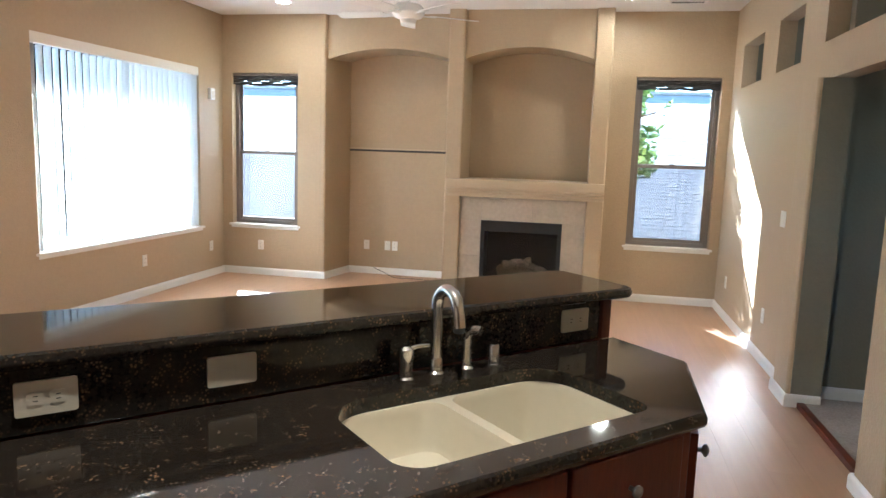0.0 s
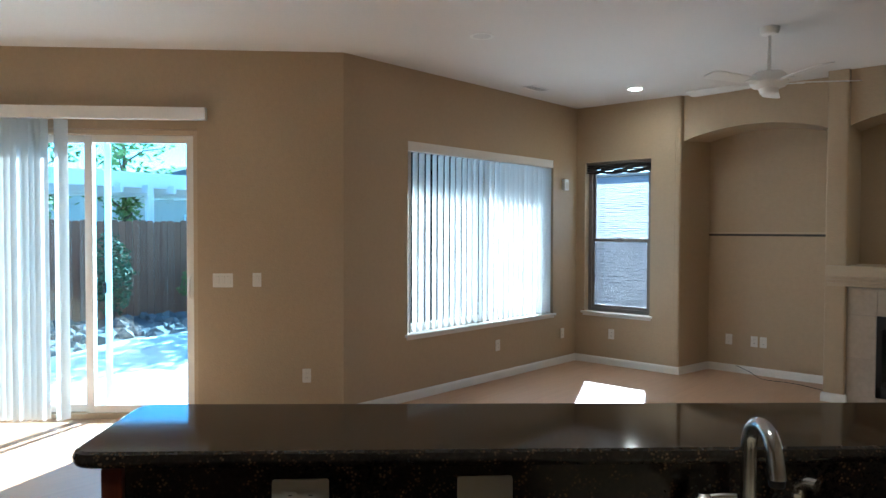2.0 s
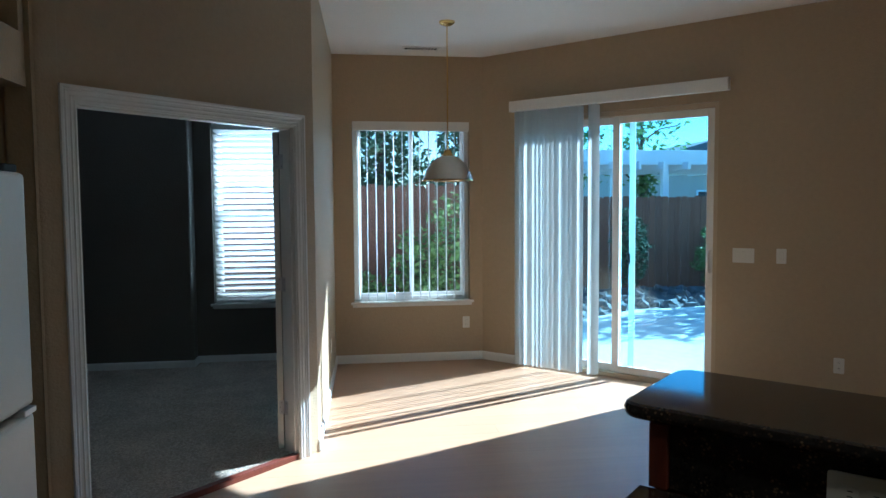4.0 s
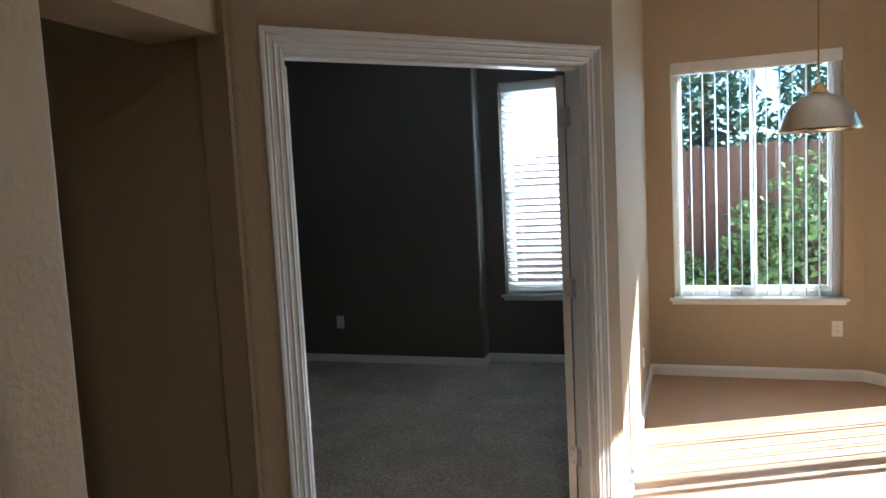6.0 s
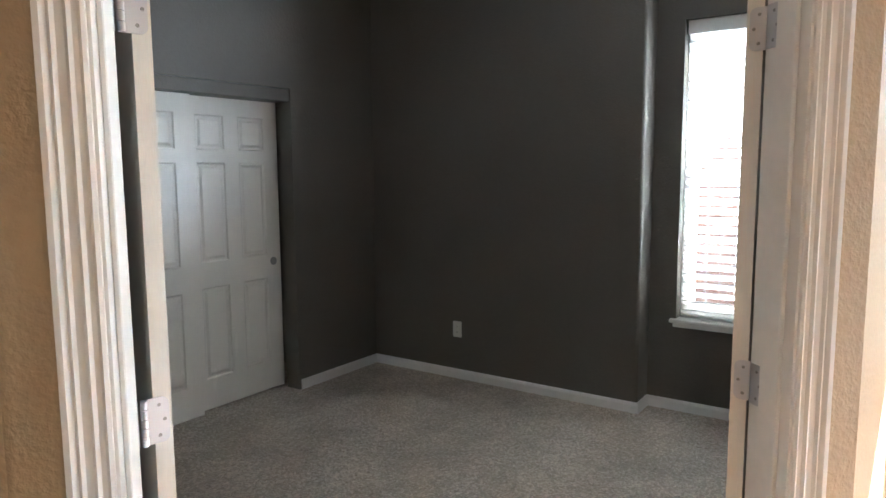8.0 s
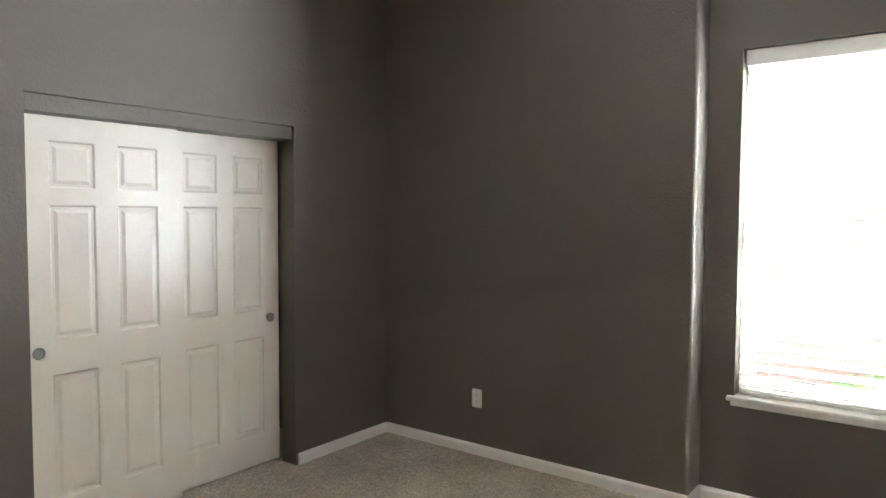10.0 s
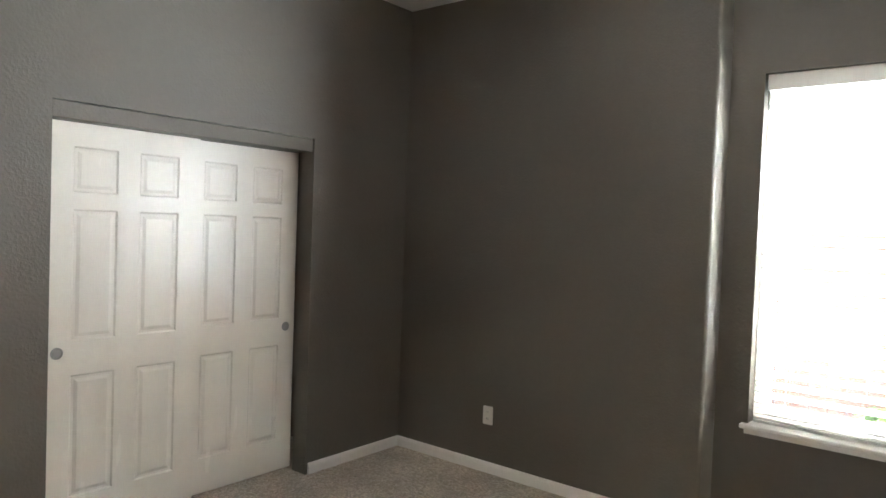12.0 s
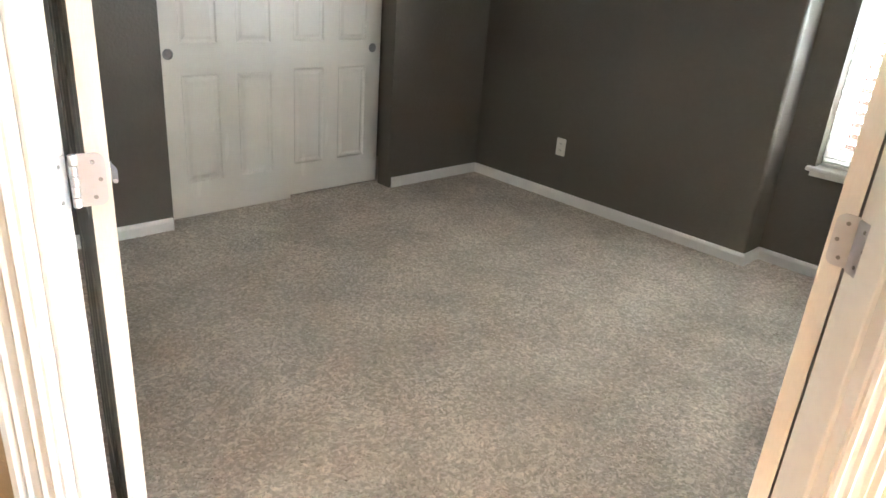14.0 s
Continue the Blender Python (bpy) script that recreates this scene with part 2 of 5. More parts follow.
def structure(name, bm, m, label, category, smooth=False):
    return tagged(part(name, bm, m, smooth=smooth), label, category, kind="structure")


def thing(name, m, label, category, group=""):
    ob = new(name)
    ob.empty_display_size = 0.1
    ob.matrix_basis = m
    return tagged(ob, label, category, group)


def box(bm, x0, x1, y0, y1, z0, z1, bevel=0.0, seg=2, m=None):
    made = bmesh.ops.create_cube(bm, size=1.0)
    vs = made["verts"]
    for v in vs:
        v.co = Vector((x0 + (v.co.x + 0.5) * (x1 - x0), y0 + (v.co.y + 0.5) * (y1 - y0), z0 + (v.co.z + 0.5) * (z1 - z0)))
    if bevel:
        es = list({e for v in vs for e in v.link_edges})
        r = bmesh.ops.bevel(bm, geom=es, offset=bevel, segments=seg, profile=0.5, affect="EDGES")
        vs = list({v for f in r["faces"] for v in f.verts} | {v for v in vs if v.is_valid})
    if m is not None:
        for v in vs:
            v.co = m @ v.co
    return bm


def new_box(*a, **k):
    return box(bmesh.new(), *a, **k)


def prism(bm, poly, z0, z1, m=None):
    lo = [bm.verts.new((x, y, z0)) for x, y in poly]
    hi = [bm.verts.new((x, y, z1)) for x, y in poly]
    n = len(poly)
    bm.faces.new(lo[::-1])
    bm.faces.new(hi)
    for i in range(n):
        bm.faces.new((lo[i], lo[(i + 1) % n], hi[(i + 1) % n], hi[i]))
    if m is not None:
        for v in lo + hi:
            v.co = m @ v.co
    return bm


def fillet(poly, radii, seg=6):
    """Round the corners of a polygon; radii is one number or one a corner."""
    n = len(poly)
    out = []
    for i in range(n):
        r = radii if isinstance(radii, (int, float)) else radii[i]
        p = Vector(poly[i])
        if r <= 0:
            out.append(tuple(p))
            continue
        a, b = (Vector(poly[i - 1]) - p), (Vector(poly[(i + 1) % n]) - p)
        la, lb = a.length, b.length
        a.normalize(), b.normalize()
        half = math.acos(max(-1, min(1, a.dot(b)))) / 2
        d = min(r / math.tan(half), 0.49 * la, 0.49 * lb)
        r = d * math.tan(half)
        c = p + (a + b).normalized() * (r / math.sin(half))
        s, e = p + a * d - c, p + b * d - c
        a0 = math.atan2(s.y, s.x)
        da = (math.atan2(e.y, e.x) - a0 + math.pi) % (2 * math.pi) - math.pi
        for k in range(seg + 1):
            an = a0 + da * k / seg
            out.append((c.x + r * math.cos(an), c.y + r * math.sin(an)))
    return out


def rect(x0, x1, y0, y1):
    return [(x0, y0), (x1, y0), (x1, y1), (x0, y1)]


def lathe(bm, profile, seg=24, m=None, cap=True):
    """Turn (radius, z) points about z."""
    rings = []
    for r, z in profile:
        rings.append([bm.verts.new((r * math.cos(2 * math.pi * k / seg), r * math.sin(2 * math.pi * k / seg), z)) for k in range(seg)])
    for a, b in zip(rings, rings[1:]):
        for k in range(seg):
            bm.faces.new((a[k], a[(k + 1) % seg], b[(k + 1) % seg], b[k]))
    if cap:
        bm.faces.new(rings[0][::-1])
        bm.faces.new(rings[-1])
    if m is not None:
        for ring in rings:
            for v in ring:
                v.co = m @ v.co
    return bm


def tube(bm, pts, radius, seg=12):
    """A round tube through points; radius is one number or one a point."""
    pts = [Vector(p) for p in pts]
    rings = []
    side = None
    for i, p in enumerate(pts):
        d = (pts[min(i + 1, len(pts) - 1)] - pts[max(i - 1, 0)]).normalized()
        if side is None:
            side = d.orthogonal().normalized()
        side = (side - d * side.dot(d)).normalized()
        up = d.cross(side)
        r = radius if isinstance(radius, (int, float)) else radius[i]
        rings.append([bm.verts.new(p + (side * math.cos(2 * math.pi * k / seg) + up * math.sin(2 * math.pi * k / seg)) * r) for k in range(seg)])
    for a, b in zip(rings, rings[1:]):
        for k in range(seg):
            bm.faces.new((a[k], a[(k + 1) % seg], b[(k + 1) % seg], b[k]))
    bm.faces.new(rings[0][::-1])
    bm.faces.new(rings[-1])
    return bm


def run_pose(p0, p1):
    """The pose of a wall's own axes: x along it from p0 to p1, y out of the room to its left, z up."""
    d = Vector(p1) - Vector(p0)
    return pose(p0[0], p0[1], 0, 0, 0, math.degrees(math.atan2(d.y, d.x))), d.length


def wall(name, p0, p1, thick, m, z0=-0.03, z1=3.05, holes=(), label="", ext=(0, 0)):
    """A wall whose room face runs from p0 to p1, with the outside to its left; holes are (u0, u1, z0, z1)."""
    at, length = run_pose(p0, p1)
    us = sorted({-ext[0], length + ext[1], *[h[0] for h in holes], *[h[1] for h in holes]})
    zs = sorted({z0, z1, *[h[2] for h in holes], *[h[3] for h in holes]})
    us = [u for u in us if -ext[0] - 1e-6 <= u <= length + ext[1] + 1e-6]
    zs = [z for z in zs if z0 - 1e-6 <= z <= z1 + 1e-6]

    def solid(i, j):
        if not (0 <= i < len(us) - 1 and 0 <= j < len(zs) - 1):
            return False
        u, z = (us[i] + us[i + 1]) / 2, (zs[j] + zs[j + 1]) / 2
        return not any(h[0] < u < h[1] and h[2] < z < h[3] for h in holes)

    bm = bmesh.new()
    cache = {}

    def v(u, y, z):
        key = (round(u, 5), round(y, 5), round(z, 5))
        if key not in cache:
            cache[key] = bm.verts.new(at @ Vector((u, y, z)))
        return cache[key]

    for i in range(len(us) - 1):
        for j in range(len(zs) - 1):
            if not solid(i, j):
                continue
            a, b, c, d = us[i], us[i + 1], zs[j], zs[j + 1]
            bm.faces.new((v(a, 0, c), v(b, 0, c), v(b, 0, d), v(a, 0, d)))
            bm.faces.new((v(a, thick, c), v(a, thick, d), v(b, thick, d), v(b, thick, c)))
            if not solid(i - 1, j):
                bm.faces.new((v(a, 0, c), v(a, 0, d), v(a, thick, d), v(a, thick, c)))
            if not solid(i + 1, j):
                bm.faces.new((v(b, 0, c), v(b, thick, c), v(b, thick, d), v(b, 0, d)))
            if not solid(i, j - 1):
                bm.faces.new((v(a, 0, c), v(a, thick, c), v(b, thick, c), v(b, 0, c)))
            if not solid(i, j + 1):
                bm.faces.new((v(a, 0, d), v(b, 0, d), v(b, thick, d), v(a, thick, d)))
    return structure(name, bm, m, label, "wall")


def baseboard(name, pts, z0=FZ, m=WHITE, h=0.085, t=0.014, label="white painted wooden baseboard with rounded top"):
    """A skirting board along points, the room to the right of the walk."""
    bm = bmesh.new()
    prof = [(o, z + z0) for o, z in ((0, 0), (t, 0), (t, h * 0.72), (t * 0.75, h * 0.86), (t * 0.35, h * 0.97), (0, h))]
    pts = [Vector(p) for p in pts]
    rings = []
    for i, p in enumerate(pts):
        a = (p - pts[i - 1]).normalized() if i else None
        b = (pts[i + 1] - p).normalized() if i < len(pts) - 1 else None
        a, b = a or b, b or a
        na, nb = Vector((a.y, -a.x)), Vector((b.y, -b.x))
        mid = (na + nb).normalized()
        k = 1 / max(0.3, mid.dot(na))
        rings.append([bm.verts.new((p.x + mid.x * k * o, p.y + mid.y * k * o, z)) for o, z in prof])
    n = len(prof)
    for r, s in zip(rings, rings[1:]):
        for k in range(n):
            bm.faces.new((r[k], r[(k + 1) % n], s[(k + 1) % n], s[k]))
    bm.faces.new(rings[0])
    bm.faces.new(rings[-1][::-1])
    return structure(name, bm, m, label, "baseboard")


# ---- plan ----
H = 3.05
CX = (-4.645, 4.055)            # outer corner between window wall and sliding door wall
N1 = (-7.13, 1.55)            # nook corner by the sliding door
N2 = (-7.13, 0.05)            # nook corner by the bedroom
DR = (-4.611, -0.019)         # end of the diagonal wall by the nook
DL = (-3.455, -1.175)         # end of the diagonal wall by the hall
FX0, FX1, FY = -4.55, 1.2, 7.67

# ---- floors and ceiling ----
FOOTPRINT = [(-7.5, -4.7), (4.3, -4.7), (4.3, 8.5), (-4.77, 8.5), (-4.83, 4.105), (-7.36, 1.615), (-7.5, 1.615)]
structure("floor_subfloor", prism(bmesh.new(), FOOTPRINT, -0.18, FZ - 0.012), GROUT, "dark underlay beneath the laminate floor", "floor")
structure("ceiling", prism(bmesh.new(), FOOTPRINT, H, H + 0.14), CEIL, "flat white painted ceiling with fine texture", "ceiling")

# ---- walls: family room ----
wall("wall_family_window", CX, (FX0, FY), 0.16, TAN, holes=[(0.755, 3.118, 0.59, 2.385)], label="tan painted wall with a wide window", ext=(0, 0.16))
wall("wall_fireplace_west", (FX0, FY), (-3.305, FY), 0.16, TAN, holes=[(0.122, 0.963, 0.59, 2.385)], label="tan painted wall with a narrow window")
wall("wall_fireplace_east", (-0.03, FY), (FX1, FY), 0.16, TAN, holes=[(0.266, 1.126, 0.59, 2.385)], label="tan painted wall with a narrow window", ext=(0, 0.13))
wall("wall_sliding_door", N1, CX, 0.16, TAN, holes=[(0.49, 2.32, -0.03, 2.39)], label="tan painted diagonal wall with a sliding glass door")
wall("wall_nook_window", N2, N1, 0.16, TAN, holes=[(0.19, 1.37, 0.59, 2.40)], label="tan painted breakfast nook wall with a window", ext=(0.14, 0.05))
wall("wall_nook_side", DR, N2, 0.13, TAN, label="tan painted side wall of the breakfast nook")
wall("wall_bedroom_door", DL, DR, 0.115, TAN, holes=[(0.17, 1.49, -0.03, 2.045)], label="tan painted diagonal wall with a double doorway")
wall("wall_east", (FX1, FY), (FX1, 4.62), 0.13, TAN, holes=[(0.40, 1.20, 2.24, 2.645), (1.68, 2.34, 2.24, 2.645), (2.84, 3.06, 2.30, 2.80)], label="tan painted wall with high square openings")
wall("wall_east_kitchen", (FX1, 4.62), (FX1, -3.2), 0.13, TAN, holes=[(0.0, 1.17, -0.03, 2.06), (0.0, 1.5, 2.30, 2.80)], label="tan painted wall with a hall opening")
wall("wall_kitchen_south", (FX1, -3.2), (-3.6, -3.2), 0.13, TAN, label="plain tan wall behind the kitchen", ext=(0.13, 0))

# ---- fireplace bay ----
def arch_header(bm, x0, x1, y0, y1, spring, rise, top, n=20):
    """A lintel with a shallow arch cut from its underside."""
    pts = [(x0, top), (x0, spring)]
    w = (x1 - x0) / 2
    r = (w * w + rise * rise) / (2 * rise)
    cx, cz = (x0 + x1) / 2, spring + rise - r
    a = math.asin(w / r)
    for k in range(1, n):
        t = -a + 2 * a * k / n
        pts.append((cx + r * math.sin(t), cz + r * math.cos(t)))
    pts += [(x1, spring), (x1, top)]
    prism(bm, pts, -y1, -y0, Matrix(((1, 0, 0, 0), (0, 0, -1, 0), (0, 1, 0, 0), (0, 0, 0, 1))))
    return bm


structure("wall_niche_back", new_box(-3.36, 0.10, 8.25, 8.37, -0.03, H), TAN, "tan painted back of the tall arched niche", "wall")
structure("wall_niche_west", prism(bmesh.new(), fillet([(-3.245, 7.67), (-3.135, 8.249), (-3.35, 8.249), (-3.35, 7.832), (-3.304, 7.832), (-3.304, 7.67)], [0.03, 0, 0, 0, 0, 0]), -0.03, H), TAN, "tan painted rounded return of the tall niche", "wall")
structure("wall_niche_arch", arch_header(bmesh.new(), -3.243, -1.762, 7.72, 8.249, 2.55, 0.125, H), TAN, "tan painted shallow arch over the tall niche", "wall")
structure("wall_pilaster_west", prism(bmesh.new(), fillet(rect(-1.76, -1.58, 7.45, 8.249), [0.02, 0.02, 0, 0]), -0.03, H), TAN, "tan painted pilaster beside the fireplace", "wall")
structure("wall_pilaster_east", prism(bmesh.new(), fillet([(-0.21, 7.45), (-0.03, 7.45), (-0.03, 8.249), (-0.21, 8.249)], [0.02, 0.02, 0, 0]), -0.03, H), TAN, "tan painted pilaster beside the fireplace", "wall")
structure("wall_fire_arch", arch_header(bmesh.new(), -1.578, -0.212, 7.50, 8.0, 2.54, 0.125, H), TAN, "tan painted shallow arch over the mantel niche", "wall")
structure("wall_fire_niche_back", new_box(-1.578, -0.212, 8.0, 8.2, 1.0, H), TAN, "tan painted back of the mantel niche", "wall")

fp = thing("fireplace", pose(-0.895, 7.5, 0), "gas fireplace with stone tile surround and tan mantel", "fireplace")
fx = 0.4425
part("firebox", box(box(box(bmesh.new(), -fx, -fx + 0.02, 0, 0.42, 0.06, 0.80), fx - 0.02, fx, 0, 0.42, 0.06, 0.80), -fx, fx, 0.40, 0.42, 0.06, 0.80), BLACK, fp, "black metal firebox interior")
part("firebox_floor", new_box(-fx + 0.02, fx - 0.02, 0.03, 0.40, 0.06, 0.16), BLACK, fp)
part("firebox_roof", new_box(-fx + 0.02, fx - 0.02, 0.02, 0.40, 0.76, 0.80), BLACK, fp)
bm = bmesh.new()
box(bm, -fx, fx, -0.012, 0.02, 0.68, 0.80, 0.003)
box(bm, -fx, -fx + 0.045, -0.012, 0.02, 0.06, 0.68, 0.003)
box(bm, fx - 0.045, fx, -0.012, 0.02, 0.06, 0.68, 0.003)
box(bm, -fx, fx, -0.012, 0.02, 0.06, 0.16, 0.003)
part("fire_frame", bm, BLACK, fp, "black metal front frame")
pane = part("fire_pane", new_box(-fx + 0.045, fx - 0.045, 0.004, 0.008, 0.16, 0.68), FIREGLASS, fp, "dark glass front")
pane.visible_shadow = False
rnd = random.Random(5)
for k, (a, b, r) in enumerate([((-0.27, 0.2, 0.20), (0.05, 0.24, 0.24), 0.055), ((-0.02, 0.18, 0.21), (0.28, 0.26, 0.20), 0.06), ((-0.2, 0.14, 0.30), (0.12, 0.16, 0.34), 0.042), ((0.02, 0.13, 0.33), (0.25, 0.12, 0.26), 0.035)]):
    a, b = Vector(a), Vector(b)
    pts = [a.lerp(b, q / 8) + Vector((0, rnd.uniform(-0.01, 0.01), rnd.uniform(-0.012, 0.012))) for q in range(9)]
    part("log", tube(bmesh.new(), pts, [r * (1 + rnd.uniform(-0.2, 0.2)) for _ in pts], 10), LOGS, fp, "pale ceramic gas log", True)
bm = bmesh.new()
box(bm, -0.683, 0.683, 0.0, 0.05, 0.80, 1.05)
box(bm, -0.683, -fx, 0.0, 0.05, -0.03, 0.80)
box(bm, fx, 0.683, 0.0, 0.05, -0.03, 0.80)
box(bm, -fx, fx, 0.0, 0.05, -0.03, 0.06)
part("surround_bed", bm, GROUT, fp)
for x0, x1, z0, z1 in [(-0.68, -0.44, 0.80, 1.045), (-0.44, 0.12, 0.80, 1.045), (0.12, 0.68, 0.80, 1.045), (-0.68, -0.445, 0.40, 0.80), (-0.68, -0.445, -0.026, 0.40), (0.445, 0.68, 0.40, 0.80), (0.445, 0.68, -0.026, 0.40)]:
    part("tile", new_box(x0 + 0.002, x1 - 0.002, -0.008, 0.0, z0 + 0.002, z1 - 0.002, 0.0015, 1), TILE, fp)
mt = thing("mantel", pose(-0.882, 7.449, 0), "painted tan mantel shelf with stepped moulding over fireplace", "mantel")
prof = [(0, 1.25), (-0.09, 1.25), (-0.092, 1.245), (-0.092, 1.155), (-0.078, 1.15), (-0.078, 1.125), (-0.06, 1.12), (-0.06, 1.095), (-0.04, 1.09), (-0.04, 1.06), (0, 1.06)]
part("shelf_moulding", prism(bmesh.new(), [(y, z) for y, z in prof], -0.848, 0.848, Matrix(((0, 0, 1, 0), (1, 0, 0, 0), (0, 1, 0, 0), (0, 0, 0, 1)))), TRIMTAN, mt)
part("shelf_top", new_box(-0.68, 0.68, 0.0, 0.55, 1.06, 1.25), TRIMTAN, mt)
cleat = thing("shelf_cleat", pose(-2.475, 8.2, 1.522), "thin dark cleat line with tan ledge across niche", "cleat")
part("strip", box(bmesh.new(), -0.713, 0.713, 0.035, 0.05, -0.012, 0.012, 0.003), DARKBLIND, cleat)
part("ledge", new_box(-0.713, 0.713, 0.036, 0.05, 0.012, 0.032, 0.002), TRIMTAN, cleat)
cord = thing("cable", pose(-2.5, 8.0, FZ + 0.005), "thin grey loose cable lying on the floor", "cable")
part("wire", tube(bmesh.new(), [(0.05 * math.sin(k * 0.9) + 0.12 * k - 0.3, 0.16 - 0.03 * k + 0.05 * math.cos(k * 1.1), 0.0 if k > 1 else 0.08 - 0.04 * k) for k in range(10)], 0.0035, 8), RUBBER_SHADE, cord, smooth=True)

# ---- bedroom shell ----
structure("wall_bedroom_west", prism(bmesh.new(), fillet([(-7.105, -3.56), (-7.105, -1.32), (-7.30, -1.32), (-7.46, -1.32), (-7.46, -3.56)], [0, 0.022, 0, 0, 0]), 0, H), GREY, "dark grey green painted wall with rounded corner", "wall", True)
wall("wall_bedroom_window", (-7.30, -1.32), (-7.30, -0.10), 0.16, GREY, holes=[(0.17, 1.07, 0.59, 2.41)], label="dark grey green wall with a window")
wall("wall_bedroom_closet", (-3.62, -3.434), (-7.105, -3.434), 0.12, GREY, holes=[(1.155, 2.645, -0.03, 2.065)], label="dark grey green wall with a closet opening")
wall("wall_bedroom_north", (-7.30, -0.205), (-4.60, -0.205), 0.06, GREY, label="dark grey green wall beside the double door")
wall("wall_bedroom_east", (-3.64, -1.13), (-3.64, -3.434), 0.06, GREY, label="dark grey green bedroom wall")
wall("wall_closet_back", (-4.4, -4.2), (-6.8, -4.2), 0.1, GREY, label="plain back wall of the closet")
wall("wall_closet_east", (-4.5, -3.555), (-4.5, -4.2), 0.1, GREY, label="plain side wall of the closet")
wall("wall_closet_west", (-6.7, -4.2), (-6.7, -3.555), 0.1, GREY, label="plain side wall of the closet")
diag_at, diag_len = run_pose(DL, DR)
bm = bmesh.new()
box(bm, 0.0, 0.165, 0.117, 0.127, 0, H, m=diag_at)
box(bm, 1.495, diag_len, 0.117, 0.127, 0, H, m=diag_at)
box(bm, 0.165, 1.495, 0.117, 0.127, 2.06, H, m=diag_at)
structure("wall_bedroom_diagonal", bm, GREY, "dark grey green bedroom side of the doorway wall", "wall")

# ---- hall beside the kitchen and the sage hall ----
wall("wall_hall_west", (-3.50, -3.2), (-3.50, -1.22), 0.10, TAN, label="tan painted hall wall")
structure("wall_hall_column", prism(bmesh.new(), fillet([(-3.462, -1.30), (-3.462, -1.160), (-3.53, -1.092), (-3.60, -1.16), (-3.58, -1.30)], [0.02, 0.05, 0.004, 0, 0], 8), -0.03, H), TAN, "tan painted rounded end of the doorway wall", "wall", True)
wall("wall_hall_header", (-2.461, -1.20), (-3.461, -1.20), 0.28, TAN, z0=2.08, holes=[(0.10, 0.95, 2.31, 2.82)], label="tan painted hall header with a high opening")
structure("wall_fridge_stub", prism(bmesh.new(), fillet(rect(-2.46, -2.22, -3.2, -0.86), [0, 0, 0.02, 0.02]), -0.03, H), TAN, "tan painted end wall beside the refrigerator", "wall", True)
structure("wall_sage_hall", new_box(1.332, 3.6, 4.75, 4.87, 0, H), HALL, "sage green painted hall wall", "wall")
structure("wall_sage_return", new_box(1.15, 1.335, 4.610, 4.617, -0.03, 2.058), HALL, "sage green painted hall corner", "wall")
# unseen far wall; openings assumed, cut so daylight brightens the hall
wall("wall_sage_back", (3.6, 7.9), (3.6, 3.3), 0.15, HALL, holes=[(1.1, 2.6, 0.9, 2.5), (3.5, 4.1, 1.2, 2.1)], label="sage green far hall wall, unseen openings added for daylight")
structure("wall_sage_south", new_box(1.332, 3.6, 3.3, 3.42, 0, H), HALL, "sage green painted hall wall", "wall")
structure("wall_sage_north", new_box(1.335, 3.6, 7.67, 7.83, 0, H), HALL, "sage green painted wall beyond the high openings", "wall")
structure("wall_east_pilaster", prism(bmesh.new(), fillet([(1.196, 4.94), (1.125, 4.94), (1.125, 4.625), (1.196, 4.625)], [0, 0.02, 0.02, 0]), -0.03, 2.061), TAN, "tan painted thickened end of the hall opening", "wall", True)

structure("wall_east_pilaster_near", prism(bmesh.new(), fillet([(1.196, 3.45), (1.125, 3.45), (1.125, 3.13), (1.196, 3.13)], [0, 0.02, 0.02, 0]), -0.03, 2.061), TAN, "tan painted thickened end of the hall opening", "wall", True)
# ---- carpets ----
structure("floor_carpet_hall", new_box(1.23, 3.6, 3.42, 4.75, -0.04, 0.004), CARPET, "beige cut pile carpet in the hall", "carpet")
structure("floor_hall_strip", new_box(1.19, 1.235, 3.45, 4.62, -0.03, 0.008, 0.003), CHERRY, "brown wooden threshold strip", "trim")
structure("floor_carpet_base", prism(bmesh.new(), [(-7.3, -4.2), (-3.5, -4.2), (-3.5, -1.24), (-4.62, -0.12), (-7.3, -0.12)], -0.03, 0.0), CARPET, "beige speckled cut pile bedroom carpet", "carpet")

# ---- baseboards ----
baseboard("baseboard_family", [(-5.475, 3.217), CX, (FX0, FY), (-3.245, FY), (-3.135, 8.25), (-1.762, 8.25)])
baseboard("baseboard_pilaster", [(-1.762, 8.24), (-1.762, 7.449), (-1.578, 7.449), (-1.578, 7.49)])
baseboard("baseboard_fire_east", [(-0.212, 7.49), (-0.212, 7.449), (-0.028, 7.449), (-0.028, FY), (FX1, FY), (FX1, 4.945), (1.123, 4.945), (1.123, 4.607), (1.33, 4.607)])
baseboard("baseboard_sage", [(1.205, 4.745), (3.6, 4.745)], 0.0)
baseboard("baseboard_kitchen", [(1.32, 3.452), (1.123, 3.452), (1.123, 3.127), (FX1, 3.127), (FX1, -3.2)])
at_s, _ = run_pose(N1, CX)
e0 = at_s @ Vector((0.47, 0, 0))
baseboard("baseboard_nook", [DR, N2, N1, (e0.x, e0.y)])
baseboard("baseboard_bedroom", [(-6.285, -3.434), (-7.105, -3.434), (-7.105, -1.32), (-7.30, -1.32), (-7.30, -0.205), (-5.2, -0.205)], 0.0, h=0.07)
baseboard("baseboard_closet", [(-3.64, -3.434), (-4.77, -3.434)], 0.0, h=0.07)
baseboard("baseboard_bedroom_east", [(-3.64, -1.4), (-3.64, -3.434)], 0.0, h=0.07)

